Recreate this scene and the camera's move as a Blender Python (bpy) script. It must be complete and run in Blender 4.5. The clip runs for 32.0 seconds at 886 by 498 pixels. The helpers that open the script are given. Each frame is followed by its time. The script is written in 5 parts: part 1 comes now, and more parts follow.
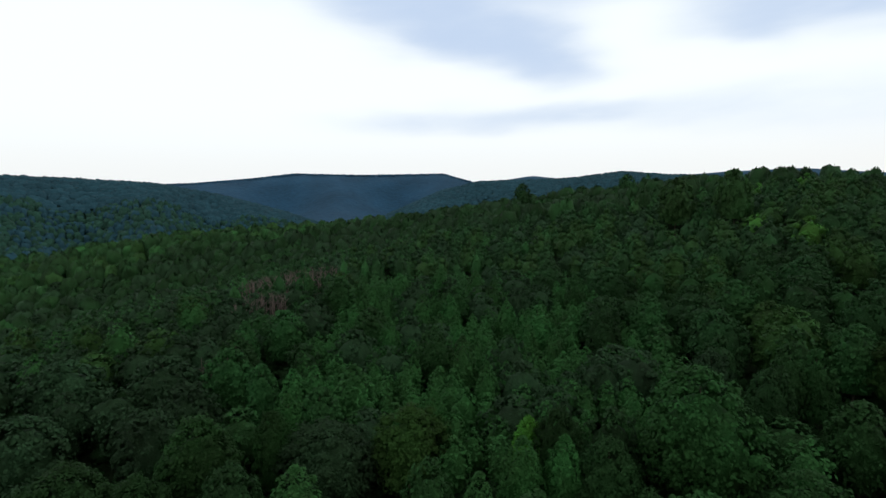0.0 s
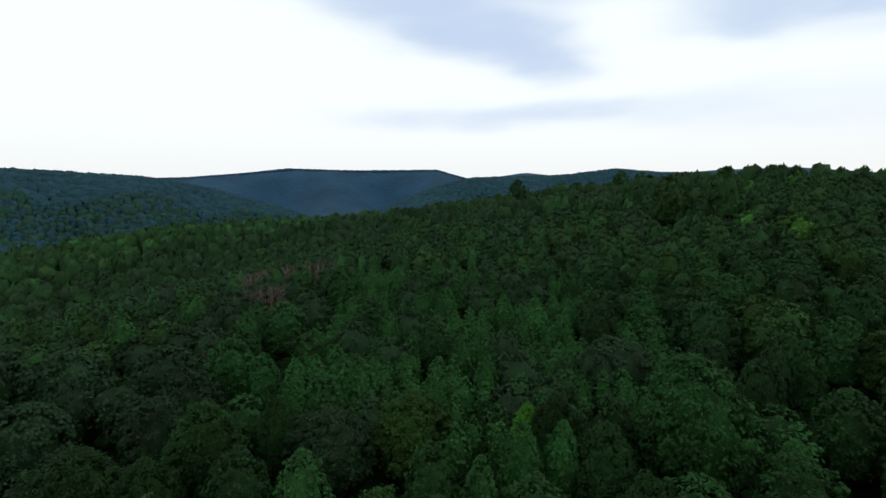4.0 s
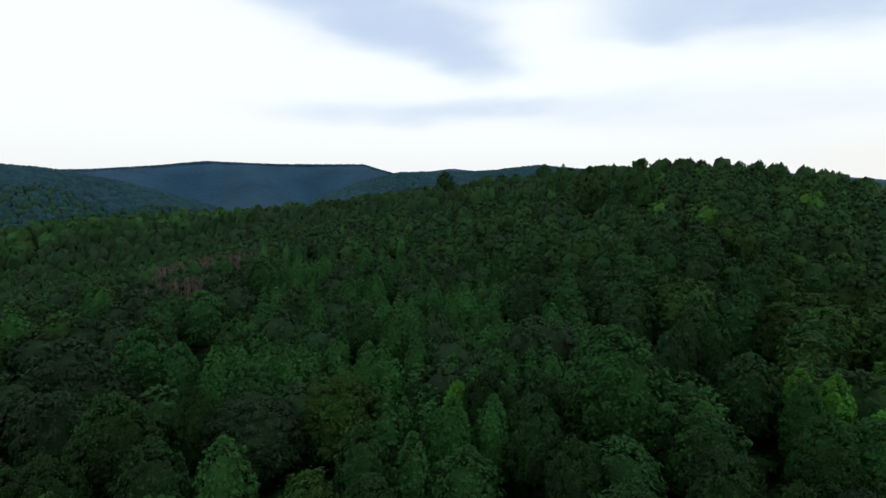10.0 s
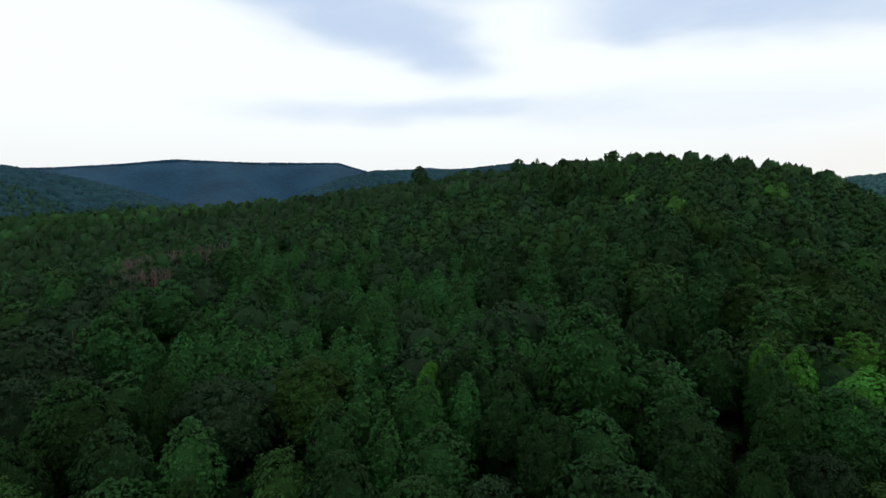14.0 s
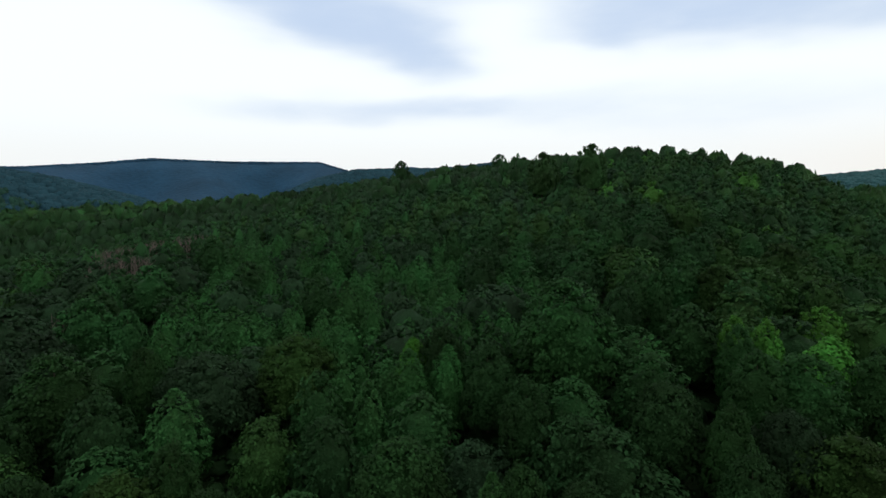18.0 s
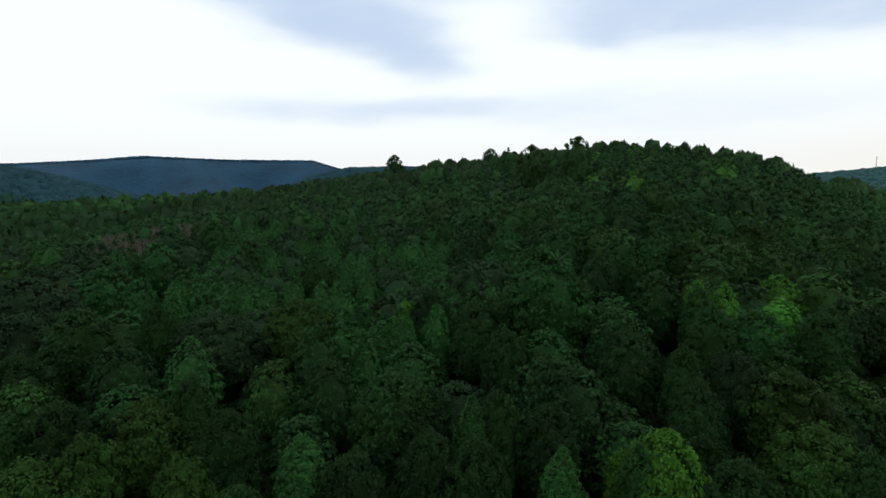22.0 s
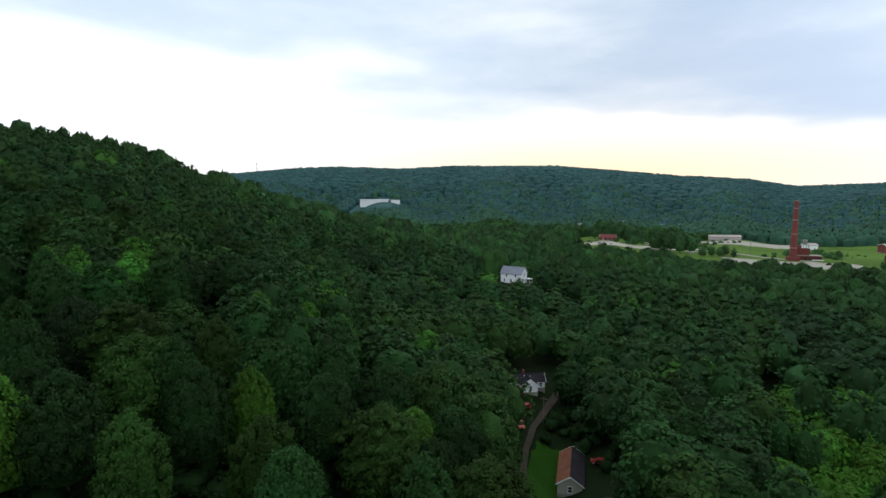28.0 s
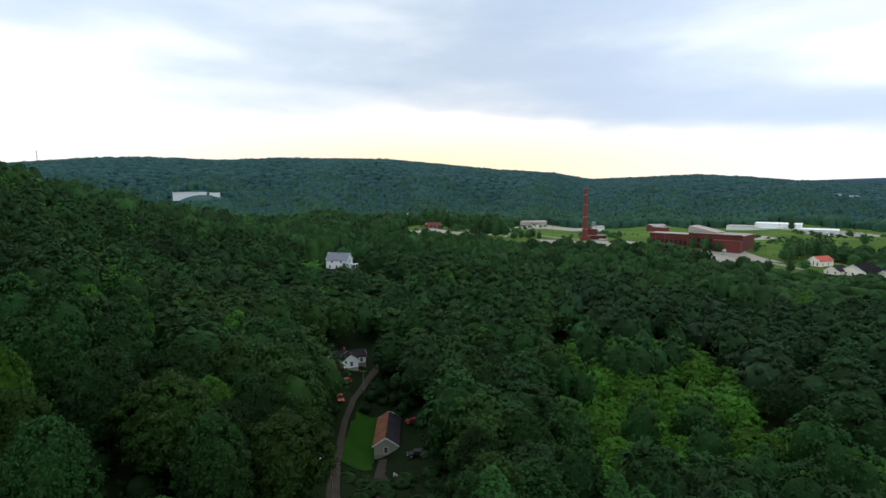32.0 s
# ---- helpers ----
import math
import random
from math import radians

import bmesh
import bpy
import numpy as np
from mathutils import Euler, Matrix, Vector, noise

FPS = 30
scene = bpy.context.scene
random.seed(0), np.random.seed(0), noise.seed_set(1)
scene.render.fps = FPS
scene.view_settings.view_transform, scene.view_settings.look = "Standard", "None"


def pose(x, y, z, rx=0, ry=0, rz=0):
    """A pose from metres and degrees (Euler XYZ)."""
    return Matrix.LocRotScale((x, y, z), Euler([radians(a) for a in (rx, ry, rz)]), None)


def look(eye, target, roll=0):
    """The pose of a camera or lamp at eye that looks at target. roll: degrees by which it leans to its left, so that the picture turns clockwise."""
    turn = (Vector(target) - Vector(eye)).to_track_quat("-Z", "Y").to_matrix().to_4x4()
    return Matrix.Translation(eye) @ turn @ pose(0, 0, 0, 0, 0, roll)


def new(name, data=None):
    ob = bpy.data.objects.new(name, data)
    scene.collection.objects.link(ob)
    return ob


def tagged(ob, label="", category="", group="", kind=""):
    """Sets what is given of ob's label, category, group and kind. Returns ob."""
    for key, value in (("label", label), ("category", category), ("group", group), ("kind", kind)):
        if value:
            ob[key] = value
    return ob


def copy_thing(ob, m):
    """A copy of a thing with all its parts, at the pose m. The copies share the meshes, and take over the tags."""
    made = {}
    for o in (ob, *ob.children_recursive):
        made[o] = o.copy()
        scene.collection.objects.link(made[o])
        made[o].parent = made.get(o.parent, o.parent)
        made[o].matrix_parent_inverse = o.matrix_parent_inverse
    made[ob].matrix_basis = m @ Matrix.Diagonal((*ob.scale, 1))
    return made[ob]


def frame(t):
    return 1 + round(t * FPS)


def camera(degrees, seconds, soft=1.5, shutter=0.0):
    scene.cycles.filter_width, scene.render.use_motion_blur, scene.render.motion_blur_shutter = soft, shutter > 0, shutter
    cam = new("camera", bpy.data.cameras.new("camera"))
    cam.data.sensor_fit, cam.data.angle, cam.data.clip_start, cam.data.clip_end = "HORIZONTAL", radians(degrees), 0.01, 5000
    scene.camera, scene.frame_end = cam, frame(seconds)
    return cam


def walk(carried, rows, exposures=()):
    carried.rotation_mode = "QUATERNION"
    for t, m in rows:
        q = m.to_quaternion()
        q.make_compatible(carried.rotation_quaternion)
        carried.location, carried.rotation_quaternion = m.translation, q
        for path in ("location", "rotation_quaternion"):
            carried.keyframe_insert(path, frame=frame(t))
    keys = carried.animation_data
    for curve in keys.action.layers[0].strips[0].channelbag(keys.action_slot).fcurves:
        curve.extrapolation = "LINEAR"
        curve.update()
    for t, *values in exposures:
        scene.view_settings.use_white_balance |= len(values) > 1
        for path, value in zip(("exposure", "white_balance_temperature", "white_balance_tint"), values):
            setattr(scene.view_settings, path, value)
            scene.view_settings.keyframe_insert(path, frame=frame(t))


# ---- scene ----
from math import sin, cos, pi, exp, tan, atan2

cam = camera(79.9, 32.0, soft=1.5)
# seconds, eye x y z, bearing to the left, tilt, roll
PATH = [
    (0, -0.00, -0.00, 108.00, 0.00, -5.15, -0.57),
    (0.5, -0.89, -0.70, 107.83, 4.46, -5.05, -0.45),
    (1, -1.21, -1.43, 107.88, 5.55, -5.13, -0.43),
    (1.5, -1.59, -1.83, 108.01, 3.72, -5.21, -0.47),
    (2, -1.62, -2.16, 107.95, 2.57, -5.27, -0.43),
    (2.5, -1.56, -2.29, 107.90, 1.89, -5.36, -0.35),
    (3, -1.58, -2.13, 107.66, 0.98, -5.44, -0.27),
    (3.5, -1.58, -2.15, 107.45, 0.04, -5.50, -0.20),
    (5.5, -1.67, -2.08, 106.77, -2.90, -5.66, -0.07),
    (6, -1.79, -2.04, 106.51, -3.70, -5.68, -0.01),
    (6.5, -1.76, -1.96, 106.21, -4.43, -5.73, 0.04),
    (7, -1.71, -1.85, 106.07, -5.11, -5.86, 0.01),
    (7.5, -1.78, -1.79, 105.97, -5.80, -5.98, 0.10),
    (8, -1.77, -1.69, 105.64, -6.40, -5.98, 0.12),
    (8.5, -1.75, -1.70, 105.34, -6.99, -5.98, 0.10),
    (9, -1.83, -1.68, 105.00, -7.56, -5.95, 0.12),
    (9.5, -1.85, -1.56, 104.61, -8.14, -5.95, 0.18),
    (10, -1.84, -1.56, 104.27, -8.61, -6.01, 0.13),
    (10.5, -1.93, -1.51, 103.96, -9.10, -6.06, 0.19),
    (11, -1.83, -1.48, 103.59, -9.46, -6.10, 0.15),
    (11.5, -1.83, -1.48, 103.15, -9.85, -6.09, 0.14),
    (12, -1.71, -1.50, 102.78, -10.19, -6.09, 0.11),
    (12.5, -1.48, -1.49, 102.41, -10.47, -6.12, 0.05),
    (13, -1.32, -1.50, 101.91, -10.73, -6.12, 0.07),
    (13.5, -1.24, -1.61, 101.51, -10.98, -6.14, 0.05),
    (14, -1.14, -1.64, 101.01, -11.21, -6.09, 0.03),
    (14.5, -0.99, -1.61, 100.61, -11.44, -6.10, -0.03),
    (16.5, -1.33, -1.83, 98.75, -12.45, -6.17, 0.13),
    (17, -1.40, -2.46, 98.24, -12.66, -6.11, 0.06),
    (17.5, -1.50, -3.16, 97.80, -12.91, -6.07, 0.04),
    (18, -1.56, -3.85, 97.40, -13.16, -6.11, -0.01),
    (18.5, -1.55, -4.71, 96.81, -13.26, -6.07, 0.01),
    (19, -1.63, -5.64, 96.33, -13.31, -6.08, 0.01),
    (19.5, -1.80, -6.64, 95.85, -13.41, -6.05, -0.00),
    (20, -1.98, -7.81, 95.32, -13.51, -6.04, 0.02),
    (20.5, -2.21, -8.89, 94.80, -13.63, -6.10, 0.10),
    (21, -2.44, -10.30, 94.14, -13.71, -6.14, 0.10),
    (21.5, -2.69, -11.69, 93.45, -13.80, -6.15, 0.09),
    (22, -2.97, -13.12, 92.82, -13.90, -6.16, 0.15),
    (22.5, -3.06, -14.65, 92.17, -13.92, -6.16, 0.14),
    (23, -3.13, -16.22, 91.57, -13.94, -6.21, 0.17),
    (23.5, -3.27, -17.76, 90.86, -13.97, -6.18, 0.20),
    (24, -3.44, -19.22, 90.26, -14.03, -6.20, 0.21),
    (24.5, -3.45, -20.75, 89.56, -14.09, -6.17, 0.24),
    (25, -3.47, -22.28, 89.17, -14.66, -6.19, 0.37),
    (25.5, -3.50, -23.80, 88.78, -17.53, -6.22, 0.50),
    (26, -3.53, -25.32, 88.39, -23.96, -6.24, 0.63),
    (26.5, -3.55, -26.85, 88.00, -34.95, -6.26, 0.76),
    (27, -3.40, -28.46, 87.51, -47.72, -6.11, 0.62),
    (27.5, -3.17, -30.04, 86.55, -60.72, -5.84, 0.40),
    (28, -3.08, -31.48, 85.91, -71.61, -5.75, 0.26),
    (28.5, -2.96, -32.68, 85.02, -79.99, -5.70, 0.10),
    (29, -3.08, -33.92, 84.35, -85.43, -5.73, -0.03),
    (29.5, -3.52, -35.02, 83.68, -87.89, -5.79, -0.05),
    (30, -3.89, -35.93, 83.00, -89.30, -5.91, -0.06),
    (30.5, -4.34, -36.77, 82.43, -90.02, -6.03, -0.05),
    (31, -4.88, -37.53, 81.82, -90.03, -6.12, -0.02),
    (31.5, -5.39, -38.21, 81.20, -89.77, -6.21, -0.03),
    (32, -5.95, -38.74, 80.50, -89.39, -6.28, -0.01),
]

walk(cam, [(t, pose(x, y, z, 0, 0, yaw) @ pose(0, 0, 0, 90 + tilt) @ pose(0, 0, 0, 0, 0, roll))
           for t, x, y, z, yaw, tilt, roll in PATH],
     exposures=[(0, 0.0), (24.5, 0.0), (27, 0.25), (29, 0.26), (32, 0.22)])

# ---------------------------------------------------------------- sky and light
world = bpy.data.worlds.new("evening_sky")
scene.world = world
world.use_nodes = True
WN, WL = world.node_tree.nodes, world.node_tree.links
WN.clear()


def wm(op, a, b=None, c=None):
    n = WN.new("ShaderNodeMath")
    n.operation = op
    for i, v in enumerate((a, b, c)):
        if v is None:
            continue
        if isinstance(v, (int, float)):
            n.inputs[i].default_value = v
        else:
            WL.new(v, n.inputs[i])
    return n.outputs[0]


def wmix(f, a, b):
    n = WN.new("ShaderNodeMix")
    n.data_type = "RGBA"
    for sock, v in ((n.inputs[0], f), (n.inputs[6], a), (n.inputs[7], b)):
        if isinstance(v, tuple):
            sock.default_value = (*v, 1)
        elif isinstance(v, (int, float)):
            sock.default_value = v
        else:
            WL.new(v, sock)
    return n.outputs[2]


tc = WN.new("ShaderNodeTexCoord")
sep = WN.new("ShaderNodeSeparateXYZ")
WL.new(tc.outputs["Generated"], sep.inputs[0])
bearing0 = wm("MULTIPLY", wm("ARCTAN2", sep.outputs[0], sep.outputs[1]), 180 / pi)
height0 = wm("MULTIPLY", wm("ARCSINE", sep.outputs[2]), 180 / pi)
stretch = WN.new("ShaderNodeMapping")
stretch.inputs["Scale"].default_value = (1.0, 1.0, 3.6)
WL.new(tc.outputs["Generated"], stretch.inputs[0])


def wnoise(scale, detail, rough=0.55):
    n = WN.new("ShaderNodeTexNoise")
    n.inputs["Scale"].default_value, n.inputs["Detail"].default_value, n.inputs["Roughness"].default_value = scale, detail, rough
    WL.new(stretch.outputs[0], n.inputs["Vector"])
    return n


drift = wnoise(3.4, 2.5)
dsep = WN.new("ShaderNodeSeparateColor")
WL.new(drift.outputs["Color"], dsep.inputs[0])
bearing = wm("ADD", bearing0, wm("MULTIPLY", wm("SUBTRACT", dsep.outputs[0], 0.5), 13.0))
height = wm("ADD", height0, wm("MULTIPLY", wm("SUBTRACT", dsep.outputs[1], 0.5), 4.5))
# cloud banks: bearing, height, half length, half depth, slope, weight
BANKS = [(-2, 18.4, 12, 2.8, -0.20, 1.3), (5, 16.8, 8, 3.0, -0.22, 1.4), (10, 14.4, 3.5, 2.2, -0.20, 0.7), (2, 21.5, 16, 3.0, 0.0, 1.0),
         (37, 17, 11, 2.9, 0.0, 1.3), (31, 14.8, 3, 1.4, 0.0, 0.5), (48, 15.4, 9, 2.0, -0.05, 0.9), (58, 17.2, 11, 2.2, 0.0, 0.8), (45, 21, 22, 3.0, 0.0, 1.0),
         (2, 8.3, 11, 1.4, 0.03, 0.5), (14, 9.0, 7, 1.1, 0.05, 0.5), (24, 8.6, 9, 1.8, 0.0, 0.25), (40, 8.0, 14, 2.5, 0.0, 0.2)]
WEST = [(112, 17.5, 16, 2.6, 0.0, 0.9), (64, 11.5, 6, 1.6, -0.10, 0.54), (72, 15.5, 10, 2.0, 0.0, 0.81), (78, 12, 13, 2.2, 0.0, 0.94), (96, 14, 13, 3.2, -0.05, 1.76), (100, 18.5, 14, 2.5, 0.0, 1.08),
        (73, 19, 20, 1.5, 0.0, 0.68), (104, 8.9, 10, 1.6, -0.03, 1.76), (117, 8.0, 14, 1.8, -0.06, 1.76), (130, 6.3, 12, 1.8, 0.0, 1.35), (108, 11.5, 14, 2.5, -0.05, 1.35),
        (88, 10, 8, 1.6, -0.10, 0.81), (126, 14.5, 9, 1.3, 0.10, 0.47), (72, 8.6, 12, 1.2, 0.0, 0.54)]
cover = None
for b0, h0, bw, hw, slope, weight in BANKS + WEST:
    db = wm("SUBTRACT", bearing, b0)
    dh = wm("SUBTRACT", wm("SUBTRACT", height, h0), wm("MULTIPLY", db, slope))
    q = wm("ADD", wm("POWER", wm("DIVIDE", wm("ABSOLUTE", db), bw), 2.0), wm("POWER", wm("DIVIDE", wm("ABSOLUTE", dh), hw), 2.0))
    g = wm("MULTIPLY", wm("EXPONENT", wm("MULTIPLY", wm("POWER", q, 1.4), -1.0)), weight)
    cover = g if cover is None else wm("ADD", cover, g)
wisps = wnoise(5.0, 3, 0.5)
shreds = wnoise(15.0, 4, 0.6)
cover = wm("MULTIPLY", cover, wm("ADD", 0.05, wm("ADD", wm("MULTIPLY", wisps.outputs[0], 1.2), wm("MULTIPLY", shreds.outputs[0], 0.7))))
high = WN.new("ShaderNodeMapRange")
high.inputs[1].default_value, high.inputs[2].default_value = 26, 62
WL.new(height0, high.inputs[0])
cover = wm("ADD", cover, wm("MULTIPLY", high.outputs[0], wm("MULTIPLY", wisps.outputs[0], 0.5)))
cover = wm("SUBTRACT", 1.0, wm("EXPONENT", wm("MULTIPLY", cover, -1.3)))
sky = WN.new("ShaderNodeTexSky")
sky.sky_type, sky.sun_disc = "NISHITA", False
sky.sun_elevation, sky.sun_rotation = radians(6), radians(92)
# warm band low in the west, paler all round
low = wm("EXPONENT", wm("MULTIPLY", wm("POWER", wm("DIVIDE", wm("ABSOLUTE", wm("SUBTRACT", height0, 2.0)), 4.2), 2.0), -1.0))
west = wm("EXPONENT", wm("MULTIPLY", wm("POWER", wm("DIVIDE", wm("SUBTRACT", bearing0, 88), 26), 2.0), -1.0))
pale = wmix(wm("MULTIPLY", west, 0.5), (0.97, 1.03, 1.06), (0.84, 0.87, 0.88))
pale = wmix(wm("MULTIPLY", low, 0.65), pale, (0.87, 0.88, 0.87))
pale = wmix(wm("MULTIPLY", wm("MULTIPLY", low, west), 0.9), pale, (0.86, 0.70, 0.52))
clouds = wmix(wm("MULTIPLY", cover, 0.95), pale, wmix(west, (0.53, 0.66, 0.87), (0.36, 0.49, 0.67)))
both = WN.new("ShaderNodeMix")
both.data_type = "RGBA"
both.blend_type = "ADD"
both.inputs[0].default_value = 0.004
WL.new(clouds, both.inputs[6])
WL.new(sky.outputs[0], both.inputs[7])
bg = WN.new("ShaderNodeBackground")
WL.new(wm("ADD", 1.0, wm("MULTIPLY", high.outputs[0], 0.25)), bg.inputs[1])
WL.new(both.outputs[2], bg.inputs[0])
out = WN.new("ShaderNodeOutputWorld")
WL.new(bg.outputs[0], out.inputs[0])

sun = new("sun", bpy.data.lights.new("sun", "SUN"))
sun.data.energy, sun.data.angle, sun.data.color = 0.5, radians(25), (1.0, 0.93, 0.82)
sun.matrix_world = look((0, 0, 300), (-cos(radians(2)) * 100, 0, 200))


# ---------------------------------------------------------------- materials
def material(name, base, rough=0.8, spread=0.25, scale=1.0, fine=12.0, bump=0.0, metal=0.0, spec=0.3, shine=0.0, per="object", thin=0.0):
    """A surface of one base colour that varies at two scales; thin: the share of light that passes through leaves."""
    m = bpy.data.materials.new(name)
    m.use_nodes = True
    nt = m.node_tree
    bs = nt.nodes["Principled BSDF"]
    tcn = nt.nodes.new("ShaderNodeTexCoord")
    coarse, small = nt.nodes.new("ShaderNodeTexNoise"), nt.nodes.new("ShaderNodeTexNoise")
    coarse.inputs["Scale"].default_value, small.inputs["Scale"].default_value = scale, fine
    coarse.inputs["Detail"].default_value = 3
    geo = nt.nodes.new("ShaderNodeNewGeometry")
    for n in (coarse, small):
        nt.links.new(geo.outputs["Position"], n.inputs["Vector"])
    rnd = geo.outputs["Random Per Island"]
    if per == "object":
        own = nt.nodes.new("ShaderNodeObjectInfo").outputs["Random"]
        rnd = own

    def mth(op, a, b):
        n = nt.nodes.new("ShaderNodeMath")
        n.operation = op
        for i, v in enumerate((a, b)):
            if isinstance(v, (int, float)):
                n.inputs[i].default_value = v
            else:
                nt.links.new(v, n.inputs[i])
        return n.outputs[0]

    f = mth("ADD", mth("MULTIPLY", mth("SUBTRACT", coarse.outputs[0], 0.5), 2.4 if thin else 1.6), mth("MULTIPLY", mth("SUBTRACT", small.outputs[0], 0.5), 0.9))
    f = mth("ADD", f, mth("MULTIPLY", mth("SUBTRACT", rnd, 0.5), 0.3 if thin and per == "island" else 1.0))
    if thin:
        f = mth("ADD", f, mth("MULTIPLY", mth("SUBTRACT", geo.outputs["Random Per Island"], 0.5), 0.35))
    val = mth("ADD", 1.0, mth("MULTIPLY", f, spread * 2))
    hsv = nt.nodes.new("ShaderNodeHueSaturation")
    hsv.inputs["Color"].default_value = (*base, 1)
    nt.links.new(val, hsv.inputs["Value"])
    if shine:
        nt.links.new(mth("ADD", 0.5, mth("MULTIPLY", f, shine)), hsv.inputs["Hue"])
    nt.links.new(hsv.outputs[0], bs.inputs["Base Color"])
    bs.inputs["Roughness"].default_value, bs.inputs["Metallic"].default_value = rough, metal
    bs.inputs["Specular IOR Level"].default_value = spec
    if bump:
        bp = nt.nodes.new("ShaderNodeBump")
        bp.inputs["Strength"].default_value, bp.inputs["Distance"].default_value = 1.0, bump
        nt.links.new(small.outputs[0], bp.inputs["Height"])
        nt.links.new(bp.outputs[0], bs.inputs["Normal"])
    if thin:
        tr = nt.nodes.new("ShaderNodeBsdfTranslucent")
        nt.links.new(hsv.outputs[0], tr.inputs[0])
        mx = nt.nodes.new("ShaderNodeMixShader")
        mx.inputs[0].default_value = thin
        nt.links.new(bs.outputs[0], mx.inputs[1])
        nt.links.new(tr.outputs[0], mx.inputs[2])
        nt.links.new(mx.outputs[0], nt.nodes["Material Output"].inputs[0])
    return m


def leafy(name, base, per, bump=0.0):
    return material(name, base, 0.7, 0.30, 0.12, 3.2, bump, spec=0.05, shine=0.016, per=per, thin=0.15)


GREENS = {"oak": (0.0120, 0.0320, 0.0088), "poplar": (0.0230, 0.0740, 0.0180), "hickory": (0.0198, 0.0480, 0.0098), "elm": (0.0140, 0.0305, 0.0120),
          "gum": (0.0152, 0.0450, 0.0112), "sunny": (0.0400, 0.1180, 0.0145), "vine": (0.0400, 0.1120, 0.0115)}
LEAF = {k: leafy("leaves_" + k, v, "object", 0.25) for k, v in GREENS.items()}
# same greens with haze added into the colour, paler the farther off
WOODS = {k: leafy("hazed_woods_" + k, (0.002 + v[0], 0.007 + v[1], 0.003 + v[2]), "island", 0.25) for k, v in GREENS.items()}
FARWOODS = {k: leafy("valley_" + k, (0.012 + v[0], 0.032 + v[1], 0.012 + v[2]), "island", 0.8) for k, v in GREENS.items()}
MIDLEAF = {k: leafy("hazed_slope_leaves_" + k, (0.002 + v[0], 0.007 + v[1], 0.003 + v[2]), "object", 0.25) for k, v in GREENS.items()}
CRESTLEAF = {k: leafy("hazed_crest_leaves_" + k, (0.007 + v[0], 0.018 + v[1], 0.009 + v[2]), "object", 0.3) for k, v in GREENS.items()}
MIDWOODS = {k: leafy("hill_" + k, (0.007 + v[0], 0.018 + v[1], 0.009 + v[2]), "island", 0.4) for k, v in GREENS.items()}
# distant woods: the blue of the haze is put into these base colours
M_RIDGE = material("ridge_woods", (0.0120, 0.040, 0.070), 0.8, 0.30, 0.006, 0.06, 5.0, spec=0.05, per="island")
M_HAZE = material("hazed_vale_woods", (0.0145, 0.044, 0.056), 0.8, 0.18, 0.006, 0.25, 0.7, spec=0.05, per="island")
M_FLOOR = material("hazed_floor_woods", (0.015, 0.044, 0.030), 0.8, 0.2, 0.008, 0.25, 0.7, spec=0.05, per="island")
M_FOOT = material("hazed_foothill_woods", (0.022, 0.062, 0.063), 0.8, 0.18, 0.008, 0.25, 0.7, spec=0.05, per="island")
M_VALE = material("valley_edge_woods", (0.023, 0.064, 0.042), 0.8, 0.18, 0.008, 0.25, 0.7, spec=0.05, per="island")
# brush green darkened to hold the shade between the crowns
M_BRUSH = material("shaded_brush_leaves", (0.009, 0.024, 0.007), 0.8, 0.25, 0.05, 0.6, 0.4, spec=0.04, per="island")
M_BARK = material("bark", (0.075, 0.062, 0.048), 0.9, 0.3, 0.8, 6.0, bump=0.05, spec=0.05)
M_DEAD = material("dead_wood", (0.088, 0.066, 0.055), 0.9, 0.3, 0.5, 4.0)
# near-black floor: the shade under the trees is put into its colour
M_GROUND = material("shaded_forest_floor", (0.0065, 0.012, 0.0045), 0.95, 0.3, 0.02, 0.4, spec=0.02)
M_ASPHALT = material("asphalt", (0.085, 0.080, 0.074), 0.9, 0.2, 0.1, 2.0, spec=0.1)
M_CONCRETE = material("concrete", (0.21, 0.20, 0.175), 0.85, 0.15, 0.05, 1.0)


# ---------------------------------------------------------------- the lie of the land
HILLS = [(86.24, 210.83, 327.38, 152.77, 233.96, 0.58), (53.89, -48.07, 220.5, 145.22, 300.87, -0.38), (25.98, 76.27, 60.89, 86.07, 104.49, -0.7),
         (30.14, 149.54, 178.34, 81.74, 106.42, -0.71), (-14.29, 130.44, -15.86, 35.04, 13.6, 0.12), (55.01, -192.06, 486.78, 264.8, 109.89, 0.15),
         (-7.36, 132.8, -89.75, 43.71, 36.27, -0.05)]
